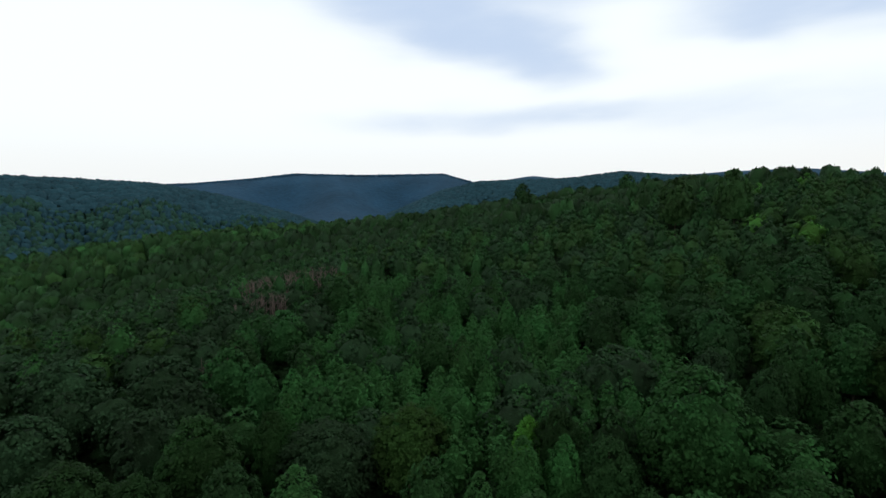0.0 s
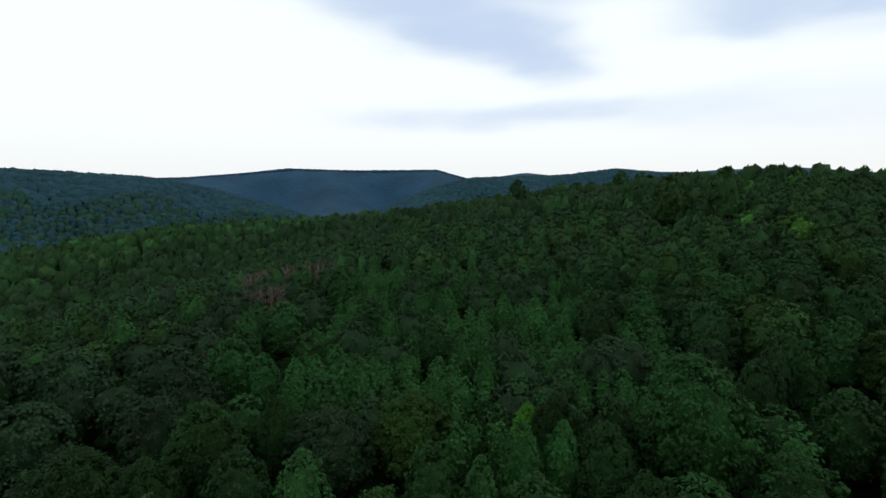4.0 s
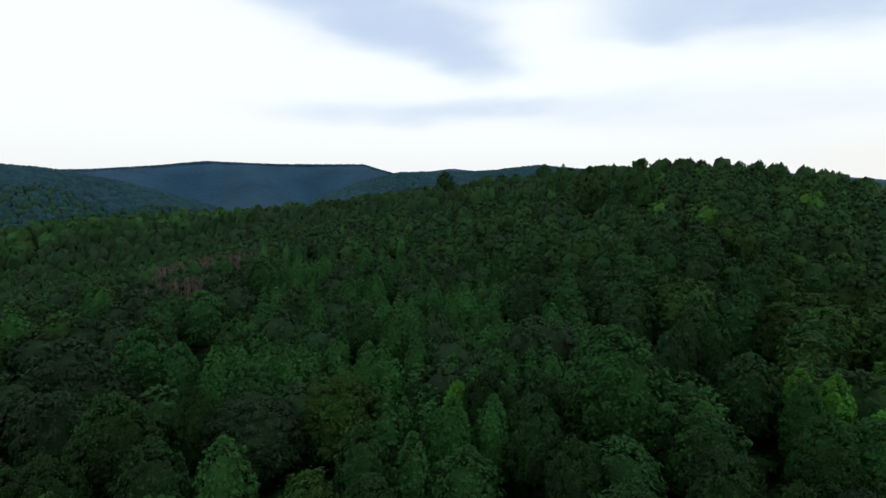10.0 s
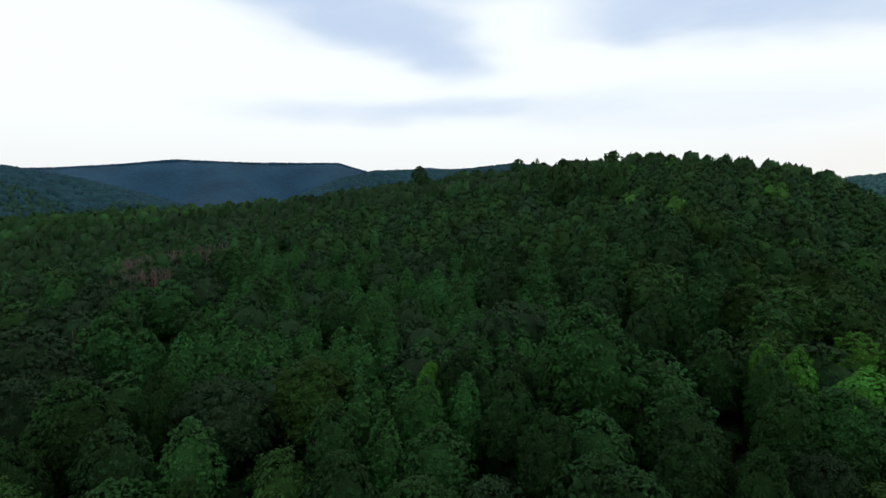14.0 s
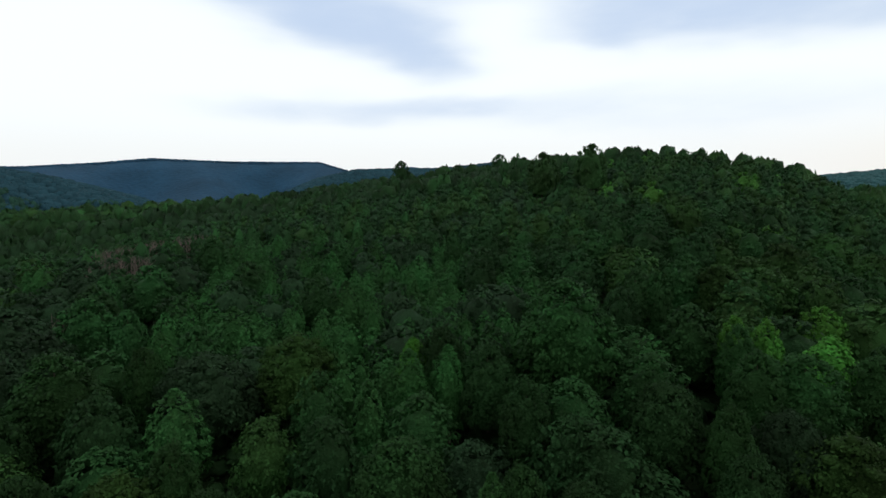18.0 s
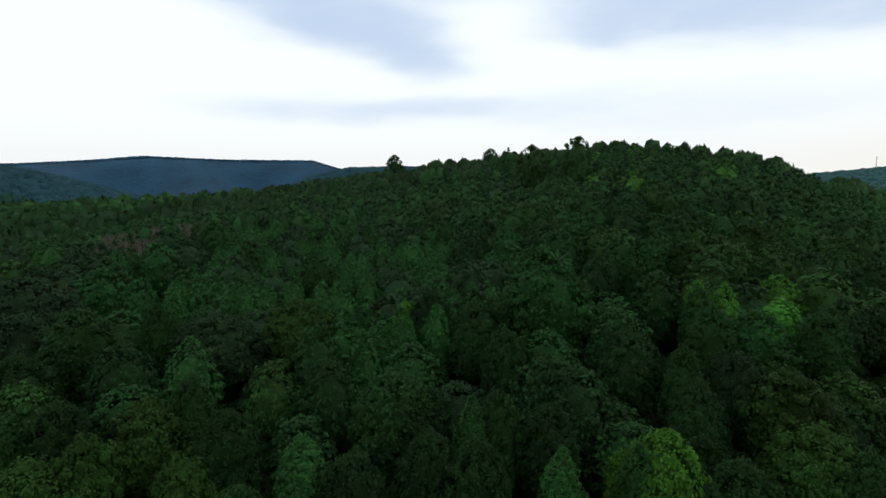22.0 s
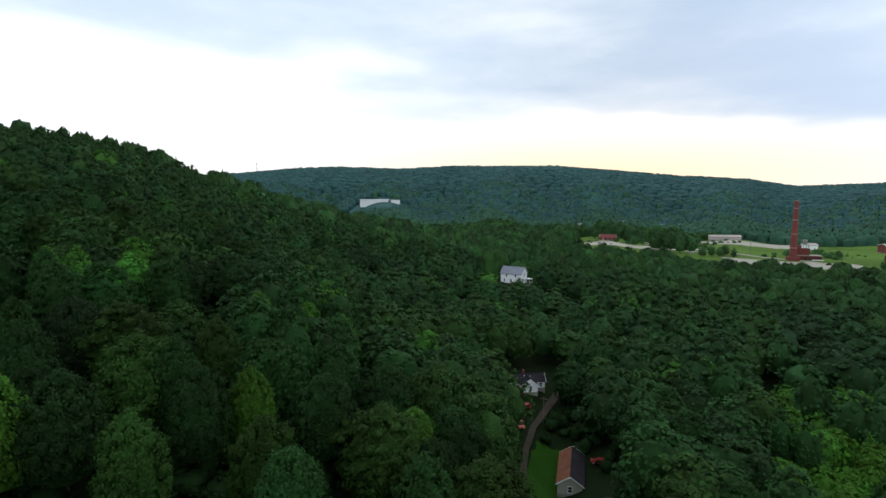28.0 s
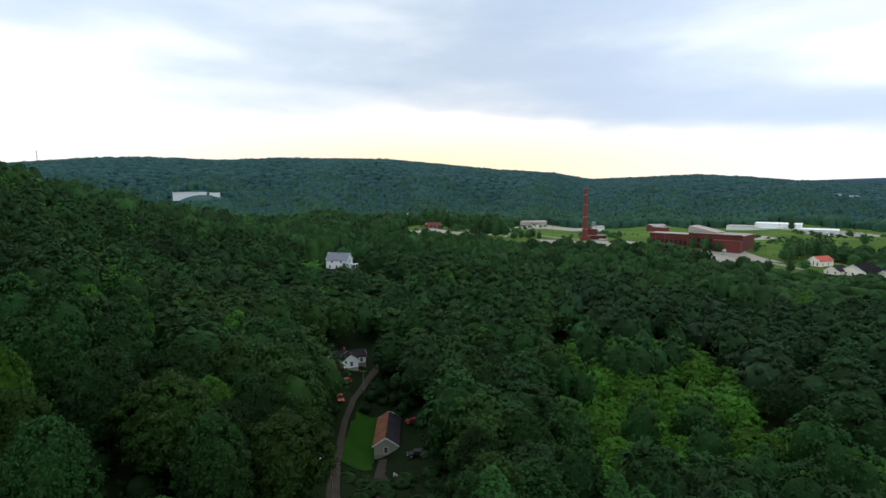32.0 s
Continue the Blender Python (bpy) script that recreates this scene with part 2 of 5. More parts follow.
# far ridges: distance of the crest, height they are seen from, depth, middle (y), then bearing and rise of the crest in degrees
RIDGES = [
    (1500, 106, 0.24, 0, [(-75, 2.6), (-60, 2.9), (-45, 2.9), (-40, 2.77), (-35, 2.6), (-28.5, 2.22), (-23, 1.2), (-17, -0.5), (-10, -3)]),
    (3300, 106, 0.15, 0, [(-40, 1.2), (-30, 2.0), (-25, 2.2), (-20, 2.65), (-15.5, 3.2), (-8.6, 3.05), (0, 3.15), (2.3, 2.5), (7, 1.2), (14, -0.5), (20, -3)]),
    (1900, 106, 0.2, 0, [(-8, -2), (0, 1.4), (4, 2.3), (13, 2.45), (18.6, 3.05), (23, 2.6), (28, 2.4), (36, 1.5), (42, 0.3), (48, -3)]),
    (4200, 106, 0.12, 0, [(0, 1.0), (6, 2.3), (9.5, 2.8), (13, 2.4), (22, 2.4), (28, 2.75), (34, 2.85), (40, 2.2), (48, 1.4), (56, 0.4)]),
    (4200, 81, 0.12, -36, [(95, 0.4), (112, 0.9), (124, 1.1), (129, 1.25), (138, 1.4), (160, 1.0)]),
    (1600, 81, 0.26, -36, [(40, -1.5), (44, 1.2), (48, 2.25), (51, 2.5), (56, 3.05), (60.5, 3.25), (66.5, 3.1), (72.6, 3.45), (83.2, 3.45), (90.2, 2.85), (95.3, 2.36), (101, 2.0),
                           (105, 1.3), (111, 1.5), (115, 1.68), (119.4, 1.4), (122.5, 1.06), (130, 0.7), (145, 1.0), (165, 0.6)])]


def land(x, y):
    """Height of the ground, for numbers or arrays."""
    x, y = np.asarray(x, float), np.asarray(y, float)
    h = 11.06 + 0 * x
    for a, x0, y0, su, sv, th in HILLS:
        c, s = cos(th), sin(th)
        u, v = (x - x0) * c + (y - y0) * s, -(x - x0) * s + (y - y0) * c
        h = h + a * np.exp(-(u / su) ** 2 - (v / sv) ** 2)
    k = np.clip((x - 200) / 300, 0, 1)
    h = h + 20 * k * k * (3 - 2 * k)
    r = np.hypot(x, y)
    far = np.clip((r - 900) / 300, 0, 1)
    h = h + (4 * np.sin(x / 170 + 1.3) * np.sin(y / 140) + 2.5 * np.sin(x / 61 + y / 83)) * far
    base = h
    for dist, eye, width, y0, line in RIDGES:
        r, az = np.hypot(x, y - y0), np.degrees(np.arctan2(x, y - y0))
        rise = np.interp(az, [p[0] for p in line], [p[1] for p in line], left=-6, right=-6)
        crest = eye + dist * np.tan(np.radians(rise)) - 13
        spurs = 1 + 0.25 * np.sin(np.radians(az) * 31 + dist) * np.clip(np.abs(r - dist) / (width * dist), 0, 1)
        prof = np.exp(-(np.abs(r - dist) / (width * dist * spurs)) ** 2.0)
        h = np.maximum(h, base + np.maximum(crest - base, 0) * prof)
    return h


def land1(x, y):
    return float(land(x, y))


def mesh_of(name, verts, quads, mats=(), slots=None, smooth=False):
    """A mesh from arrays of points and of four-cornered faces."""
    verts, quads = np.asarray(verts, np.float32), np.asarray(quads, np.int32)
    me = bpy.data.meshes.new(name)
    me.vertices.add(len(verts))
    me.vertices.foreach_set("co", verts.ravel())
    n = quads.shape[1]
    me.loops.add(quads.size)
    me.loops.foreach_set("vertex_index", quads.ravel())
    me.polygons.add(len(quads))
    me.polygons.foreach_set("loop_start", np.arange(0, quads.size, n, dtype=np.int32))
    for m in mats:
        me.materials.append(m)
    if slots is not None:
        me.polygons.foreach_set("material_index", np.asarray(slots, np.int32))
    if smooth:
        me.polygons.foreach_set("use_smooth", np.ones(len(quads), bool))
    me.update(calc_edges=True)
    return me


# ground: one sheet of rings out to the horizon
rings = np.concatenate([[0.5], np.geomspace(6, 1100, 140), np.linspace(1120, 3600, 112), np.geomspace(3680, 4850, 10)])
NA = 480
ang = np.linspace(0, 2 * pi, NA, endpoint=False)
gx, gy = np.outer(rings, np.sin(ang)), np.outer(rings, np.cos(ang))
gz = land(gx, gy)
idx = np.arange(len(rings) * NA).reshape(len(rings), NA)
nx = np.roll(idx, -1, axis=1)
quads = np.stack([idx[:-1], idx[1:], nx[1:], nx[:-1]], -1).reshape(-1, 4)
mr, mx, my = np.repeat(rings[:-1], NA), gx[:-1].ravel(), gy[:-1].ravel()
# far ground takes the haze-tinted wood colours, bluest beyond 1950
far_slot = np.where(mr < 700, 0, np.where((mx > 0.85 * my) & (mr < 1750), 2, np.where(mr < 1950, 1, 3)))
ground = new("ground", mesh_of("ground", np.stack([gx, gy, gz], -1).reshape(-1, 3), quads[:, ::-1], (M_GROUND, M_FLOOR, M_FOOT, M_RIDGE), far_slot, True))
tagged(ground, "leaf-littered forest floor on rolling hills, darkened for tree shade", "ground", kind="structure")

# ---------------------------------------------------------------- trees
rng = np.random.default_rng(7)


def ball(rows, cols):
    """Points and faces of a unit ball of four-cornered faces."""
    v = [(sin(pi * (i + 0.02) / (rows + 0.04)) * cos(2 * pi * j / cols), sin(pi * (i + 0.02) / (rows + 0.04)) * sin(2 * pi * j / cols), cos(pi * (i + 0.02) / (rows + 0.04)))
         for i in range(rows + 1) for j in range(cols)]
    f = [(i * cols + j, (i + 1) * cols + j, (i + 1) * cols + (j + 1) % cols, i * cols + (j + 1) % cols) for i in range(rows) for j in range(cols)]
    return np.array(v), np.array(f)


def outline(form, v):
    """Half width of a crown at v, from its top (0) to its foot (1)."""
    if form == "egg":
        return 0.94 * sin(pi * (0.05 + 0.71 * v ** 0.9)) ** 0.6
    if form == "spire":
        return 0.97 * sin(pi * (0.04 + 0.70 * v)) ** 0.7
    return sin(pi * (0.05 + 0.69 * v)) ** 0.55


def crown(form, g, half, tall, leaves, size, clumps=44, grain=(3, 5), swell=1.0):
    """A crown as points and four-cornered faces, its base at z = 0: a core that follows the outline, clumps of leaves set close on it, sprays on each clump."""
    turn, p2, p3 = g.uniform(0, 6.28, 3)
    loose = 1.7 if form == "loose" else 1.0

    def rim(v, a):
        return outline(form, v) * (1 + loose * (0.10 * sin(2 * a + p2) + 0.09 * sin(3 * a + p3 + 4 * v) + 0.05 * sin(5 * a + 9 * v)))

    rows, cols = (7, 10) if clumps > 16 else (4, 7)
    core = np.array([(cos(j * 2 * pi / cols) * r, sin(j * 2 * pi / cols) * r, (0.80 - 0.73 * i / rows) * tall)
                     for i in range(rows + 1) for j in range(cols) for r in [max(0.02, rim(i / rows, j * 2 * pi / cols) * 0.66) * half * (0.35 if i == 0 else 1)]])
    idx = np.arange((rows + 1) * cols).reshape(rows + 1, cols)
    nxt = np.roll(idx, -1, axis=1)
    verts, faces, n0 = [core], [np.stack([idx[:-1], idx[1:], nxt[1:], nxt[:-1]], -1).reshape(-1, 4)], len(core)
    solid = 0.60 if leaves > 400 else 0.74
    bv, bf = ball(*grain)
    spots, sizes = [], []
    for i in range(clumps):
        v = 0.92 * ((i + 0.4) / clumps) ** 0.85
        a = turn + i * 2.39996 + g.uniform(-0.25, 0.25)
        k = swell * g.uniform(0.13, 0.27) * (1.0 if form != "spire" else 0.6 + 0.5 * v) * loose ** 0.25
        r = max(0.0, rim(v, a) - k * 0.85) * (g.uniform(0.93, 1.04) if i > 0.05 * clumps else math.sqrt((i + 0.3) / (0.05 * clumps + 1)))
        p = np.array([r * half * cos(a), r * half * sin(a), (0.94 - 0.84 * v + g.uniform(-0.03, 0.03) * loose) * tall])
        k *= half
        lump = 1 + g.uniform(-0.25, 0.25, (len(bv), 1))
        verts.append(p + bv * lump * k * solid)
        faces.append(bf + n0)
        n0 += len(bv)
        spots.append(p)
        sizes.append(k)
    spots, sizes = np.array(spots), np.array(sizes)
    pick = g.choice(len(spots), leaves, p=sizes ** 2 / (sizes ** 2).sum())
    side = spots[pick] - [0, 0, 0.45 * tall]
    side /= np.linalg.norm(side, axis=1, keepdims=True) + 1e-6
    d = g.normal(size=(leaves, 3)) * 0.75 + side + [0, 0, 0.25]
    d /= np.linalg.norm(d, axis=1, keepdims=True)
    c = spots[pick] + d * sizes[pick, None] * g.uniform(solid, 1.14, (leaves, 1))
    # sprays between the clumps
    m = int(leaves * 0.5)
    va, aa = g.random(m) ** 0.8 * 0.95, g.uniform(0, 6.283, m)
    ra = np.array([rim(v, a) for v, a in zip(va, aa)]) * g.uniform(0.78, 0.97, m)
    top = g.random(m) < (0.13 if form in ("dome", "loose") else 0.07)
    va = np.where(top, 0.0, va)
    ra = np.where(top, outline(form, 0.0) * np.sqrt(g.random(m)), ra)
    c[:m] = np.stack([ra * half * np.cos(aa), ra * half * np.sin(aa), (0.93 - 0.84 * va + np.where(top, 0.05 * (1 - (ra / max(outline(form, 0.0), 0.05)) ** 2), 0)) * tall], 1)
    d[:m] = np.stack([np.cos(aa) * (ra * 0.9 + va * 0.4), np.sin(aa) * (ra * 0.9 + va * 0.4), 0.95 - va], 1) + g.normal(size=(m, 3)) * 0.25
    d[:m] /= np.linalg.norm(d[:m], axis=1, keepdims=True)
    n = d + [0, 0, 0.2] + g.normal(size=(leaves, 3)) * 0.28
    n /= np.linalg.norm(n, axis=1, keepdims=True)
    t = np.array([0, 0, 1.0]) - n * n[:, 2:] + g.normal(size=(leaves, 3)) * 0.22
    t -= n * (t * n).sum(1, keepdims=True)
    t /= np.linalg.norm(t, axis=1, keepdims=True)
    s = np.cross(n, t)
    k = size * g.uniform(0.6, 1.35, (leaves, 1))
    w = k * g.uniform(0.45, 0.75, (leaves, 1))
    dip = n * k * g.uniform(-0.45, -0.1, (leaves, 1))
    quads = np.stack([c + t * k, c + s * w + dip * 0.4, c - t * k + dip, c - s * w + dip * 0.4], 1)
    verts.append(quads.reshape(-1, 3))
    faces.append(np.arange(leaves * 4).reshape(-1, 4) + n0)
    return np.concatenate(verts), np.concatenate(faces)


def tube(bm, a, b, ra, rb, n=6):
    a, b = Vector(a), Vector(b)
    q = (b - a).to_track_quat("Z", "Y")
    ring = [[bm.verts.new(p + q @ Vector((cos(i * 2 * pi / n) * r, sin(i * 2 * pi / n) * r, 0))) for i in range(n)] for p, r in ((a, ra), (b, rb))]
    for i in range(n):
        bm.faces.new((ring[0][i], ring[0][(i + 1) % n], ring[1][(i + 1) % n], ring[1][i]))
    bm.faces.new(ring[1])


def part(name, bm, mat, parent, label=""):
    me = bpy.data.meshes.new(name)
    bm.to_mesh(me)
    bm.free()
    me.materials.append(mat)
    ob = new(name, me)
    ob.parent = parent
    return tagged(ob, label)


# kind: crown form, half width, crown height, whole height, leaves, label
KINDS = {
    "oak": ("dome", 5.4, 13.5, 16.5, "dark green round-headed oak in the closed canopy"),
    "poplar": ("spire", 3.7, 15.5, 18.0, "bright green pointed tulip poplar standing in the woods"),
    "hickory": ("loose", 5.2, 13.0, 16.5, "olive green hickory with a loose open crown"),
    "elm": ("dome", 6.2, 12.5, 15.5, "dull grey-green broad elm with a mounded crown"),
    "gum": ("egg", 4.8, 15.2, 17.5, "mid green sweetgum with an egg-shaped crown"),
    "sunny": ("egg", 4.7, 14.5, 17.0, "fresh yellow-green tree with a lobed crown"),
    "vine": ("dome", 4.4, 8.2, 8.4, "low tree smothered in bright green creeper"),
}


def make_tree(kind, g, leaves=6600, size=0.20, clumps=80, mats=LEAF):
    form, half, tall, whole, label = KINDS[kind]
    root = new("tree")
    tagged(root, label, "tree", {"oak": "oaks", "poplar": "tulip poplars", "hickory": "hickories", "elm": "elms", "gum": "sweetgums", "sunny": "yellow-green trees", "vine": "creeper-covered trees"}[kind] + " of the wooded hillside")
    bm = bmesh.new()
    lean = g.uniform(-0.5, 0.5, 2)
    fork = (lean[0], lean[1], whole - tall * 0.75)
    tube(bm, (0, 0, -2.5), (lean[0] * 0.5, lean[1] * 0.5, (whole - tall) * 0.6), 0.30, 0.23, 7)
    tube(bm, (lean[0] * 0.5, lean[1] * 0.5, (whole - tall) * 0.6), fork, 0.23, 0.18, 7)
    tube(bm, fork, (lean[0], lean[1], whole - tall * 0.15), 0.18, 0.04, 6)
    part("trunk", bm, M_BARK, root)
    for i in range(3):
        bm = bmesh.new()
        a, z0 = i * 1.7 + g.uniform(0, 0.8), whole - tall * (0.8 - 0.13 * i)
        mid = (lean[0] + cos(a) * half * 0.3, lean[1] + sin(a) * half * 0.3, z0 + tall * 0.10)
        tube(bm, (lean[0], lean[1], z0), mid, 0.11, 0.08, 5)
        tube(bm, mid, (lean[0] + cos(a + 0.2) * half * 0.55, lean[1] + sin(a + 0.2) * half * 0.55, z0 + tall * 0.2), 0.07, 0.02, 5)
        part("limb", bm, M_BARK, root)
    v, f = crown(form, g, half, tall, leaves, size, clumps)
    ob = new("crown", mesh_of("crown", v + [lean[0], lean[1], whole - tall], f, (mats[kind],), None, True))
    ob.parent = root
    return root


PROTO = {k: [make_tree(k, rng) for _ in range(3)] for k in KINDS}
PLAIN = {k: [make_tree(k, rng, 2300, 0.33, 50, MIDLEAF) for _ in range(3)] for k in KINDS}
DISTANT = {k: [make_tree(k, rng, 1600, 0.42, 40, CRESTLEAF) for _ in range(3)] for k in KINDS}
wanted = []  # trees as x, y, crown scale, height scale, kind


# trees that stand out: x, y, height of the top, half width, kind
SLOPE = [
    (38.8, 76.6, 83.1, 9.7, "gum"), (62.8, 76.4, 77.8, 5.5, "gum"), (43, 56.3, 72.3, 5.7, "oak"), (-39.4, 81.8, 74.1, 7.9, "gum"), (-19.2, 85.6, 71.3, 10.4, "elm"),
    (-6.5, 88.2, 72.6, 9.5, "hickory"), (7.1, 54.1, 69.6, 7.7, "gum"), (-19, 59.7, 69, 4, "gum"), (-23.9, 56.1, 67.2, 5.6, "hickory"), (24.2, 42.4, 68, 4.2, "oak"),
    (-4.2, 44, 66.9, 3.9, "poplar"), (6.7, 31.5, 63.8, 4.5, "sunny"), (-1.9, 29.8, 64, 2.5, "poplar"), (18.8, 28.7, 64.9, 2, "poplar"), (30, 33.7, 66.7, 2.1, "poplar"),
    (33.6, 34, 68, 4.8, "sunny"), (40.5, 36, 65, 3.4, "oak"), (40, 29.5, 65.4, 5.1, "oak"), (59.3, 42.2, 68.7, 7.4, "hickory")]
KNOLL = [
    (52.5, 32.9, 66, 6, "hickory"), (54.6, 28.2, 65.5, 4, "gum"), (67.2, 31.8, 65.1, 4.6, "hickory"), (43.7, 42.1, 69, 3.3, "oak"), (47.3, 49.1, 71.5, 3.1, "gum"),
    (55.2, 48.2, 69.9, 3.9, "elm"), (61.1, 59.7, 74.3, 5, "gum"), (68.1, 57.5, 73.7, 6.5, "gum"), (79.4, 63.1, 73.7, 5.4, "sunny"), (80.7, 57.2, 72.9, 5.3, "gum"),
    (92.8, 63.3, 73, 4.7, "oak"), (110.2, 65.3, 70.8, 7.1, "oak"), (68.5, 72.2, 76.2, 3.2, "sunny"), (64.5, 96.2, 81, 4.1, "gum"), (81.6, 102.9, 83.3, 5.2, "gum"),
    (86.7, 97.2, 81.4, 5.8, "hickory"), (94.7, 94.5, 80.7, 7.2, "hickory"), (90.5, 75.6, 76.2, 4.7, "sunny"), (76.6, 138.1, 86.9, 7.3, "gum")]
HOLLOW = [
    (64.2, 130.3, 83.7, 6.9, "oak"), (56.2, 89.2, 78.8, 3.9, "oak"), (54.8, 141.9, 83.3, 4.7, "gum"), (44.4, 145.2, 81.4, 7.3, "oak"), (25.1, 61.9, 72, 4.2, "oak"),
    (-48.6, 120.9, 77.5, 7.4, "gum"), (-18.4, 105.5, 75.2, 5.3, "poplar"), (-26.5, 105.2, 75.2, 3, "poplar"), (-30.8, 103.6, 75.1, 3.4, "poplar"), (-29.4, 87.8, 73, 3.8, "gum"),
    (-44.2, 71.1, 70, 5.1, "oak"), (-33.4, 57.6, 67.9, 4.4, "oak"), (-38.5, 54.8, 67.7, 4.2, "gum"), (-27.6, 49.9, 66.1, 3.9, "hickory"), (-32.4, 46.3, 65.3, 5.5, "hickory"),
    (-18.1, 37.7, 64, 6.1, "hickory"), (-16.7, 43.6, 65.2, 3.9, "hickory"), (-13.8, 51.3, 67.3, 3.8, "oak"), (-10.3, 37.5, 65.3, 3.7, "gum")]
BANK = [
    (0.8, 40.2, 65.9, 3.4, "oak"), (9, 41.3, 66.7, 4, "oak"), (11.4, 76.4, 73.3, 3.8, "poplar"), (18.1, 75.2, 73.8, 3.4, "poplar"), (15.6, 45.8, 68.7, 1.9, "poplar"),
    (19, 46, 68.9, 2.7, "gum"), (14.3, 38.8, 66.5, 4.2, "oak"), (21.7, 35.2, 66.7, 2.3, "poplar"), (-9.3, 32.4, 63.8, 4.4, "oak"), (52, 22.3, 63.2, 4.2, "oak"),
    (-27.9, 35.7, 63.3, 4.3, "hickory"), (13.3, 29.4, 64.3, 3.4, "oak"), (149, 112.9, 80.3, 7.1, "hickory"), (139.3, 93.9, 75.4, 7, "gum"), (146.9, 123.7, 85.3, 7.5, "hickory"),
    (-52.2, 89.7, 71.9, 6.9, "elm"), (-206.6, 355.5, 49.4, 20.9, "elm"), (-61.2, 113.2, 75.1, 9.1, "elm"), (-47.8, 114.3, 76.7, 5.6, "gum")]
SHOULDER = [
    (-42.5, 139.8, 79.6, 7, "gum"), (-20.5, 143.6, 79.4, 9.4, "gum"), (-48.9, 128.8, 78.4, 3.7, "gum"), (-49.6, 364, 83.4, 12.1, "sunny"), (-23.7, 96.2, 74.1, 4.7, "gum"),
    (-28.9, 93.5, 73.7, 3.6, "poplar"), (-35.3, 176.8, 83.2, 7.7, "gum"), (-37.5, 106.3, 75.5, 4, "gum"), (53.1, 136.3, 82.7, 5.6, "gum"), (62.8, 119.8, 82.7, 7, "oak"),
    (68.1, 94.4, 81.1, 3.7, "gum"), (72.8, 69.7, 75.6, 2.7, "sunny"), (18.5, 83.7, 74.4, 4, "oak"), (24.2, 73.8, 73.7, 5.4, "oak"), (57, 178.3, 85.2, 8, "oak"),
    (99.8, 145.5, 91.5, 7.7, "oak"), (97.4, 118.7, 86.5, 5.8, "oak"), (98.1, 101.8, 82.3, 7, "hickory"), (118.8, 112.1, 84.1, 6.3, "hickory")]
FLANK = [
    (41.2, 200, 85.4, 7.7, "gum"), (4.8, 169.2, 81.3, 5.5, "gum"), (-2.4, 126.6, 77.5, 5.5, "gum"), (4.1, 121, 77.1, 4, "poplar"), (25.8, 142.5, 79.8, 4.8, "poplar"),
    (-50.8, 99.4, 73.3, 7.1, "elm"), (247.6, 121.3, 68.4, 16.8, "gum"), (210.2, 109.8, 67.1, 8.8, "gum"), (241.1, 95.2, 58.2, 13.2, "oak"), (162.2, 47.4, 51.7, 13.8, "oak"),
    (100.7, 35.1, 61.6, 3, "sunny"), (89.6, 40.3, 65.5, 4.7, "sunny"), (103.1, 28.4, 58.8, 4.2, "sunny"), (132.6, 17.9, 48.6, 9.3, "sunny"), (130.2, 7.5, 46.2, 5.9, "gum"),
    (68.9, 22.4, 62.7, 8, "gum"), (59.5, 18.7, 61.2, 2.3, "sunny"), (65.1, 1.4, 54.7, 7.1, "hickory"), (57.3, -8.8, 52.9, 4.8, "gum")]
DELL = [
    (46.4, 3.3, 57.6, 4.7, "gum"), (97.9, -7.2, 45.7, 7, "gum"), (70.6, -16.3, 48, 4.3, "oak"), (82.7, 7.2, 55.2, 5.7, "oak"), (266.8, 9.6, 39.4, 17.6, "oak"),
    (291.9, 83.8, 56.2, 16.6, "oak"), (197.9, -23.8, 34.3, 21.6, "oak"), (178.8, -52.8, 30.1, 16, "oak"), (282.1, -37.4, 35.4, 14.2, "sunny"), (111.8, -34.6, 36, 6.7, "gum"),
    (311, -54.5, 37.4, 25.5, "oak"), (244.6, -93.7, 30.8, 22.1, "gum"), (398, -102.5, 44.3, 19.4, "oak"), (243.4, -154.7, 29.8, 14.7, "gum"), (264.2, -224.7, 29.8, 12.1, "sunny"),
    (188.1, -166.1, 28, 16.7, "oak"), (168.4, -171.7, 28, 15, "oak"), (144.7, -139.2, 27.2, 14.6, "oak"), (251.2, -183, 29.6, 16.5, "oak")]
SPUR = [
    (302, -142.8, 33.8, 19.7, "oak"), (336.8, -180, 37.4, 18.3, "gum"), (252.5, 51.6, 45.9, 15.3, "oak"), (217.9, 20.9, 38.7, 14.5, "oak"), (80.4, -6.4, 50.2, 5.6, "oak"),
    (67.4, 11.2, 58.5, 5.5, "oak"), (246.7, -234, 29.2, 14.8, "oak"), (-82.9, 112.2, 74.5, 10.4, "elm"), (-257.3, 327.2, 39, 24.8, "elm"), (-234.6, 359.1, 47.5, 23.3, "elm"),
    (-73, 88.6, 71.7, 8.8, "elm"), (-282, 382.1, 52.3, 20.6, "elm"), (-315.6, 393.6, 55.1, 19.1, "sunny"), (-55.3, 73.2, 70.4, 7.3, "oak"), (57.5, 385.5, 120.8, 7.4, "gum"),
    (129, 373, 126, 7, "gum"), (136.1, 353.5, 125.3, 3.3, "poplar"), (112, 256, 121.3, 8.2, "hickory"), (128, 232, 121, 6.6, "hickory")]
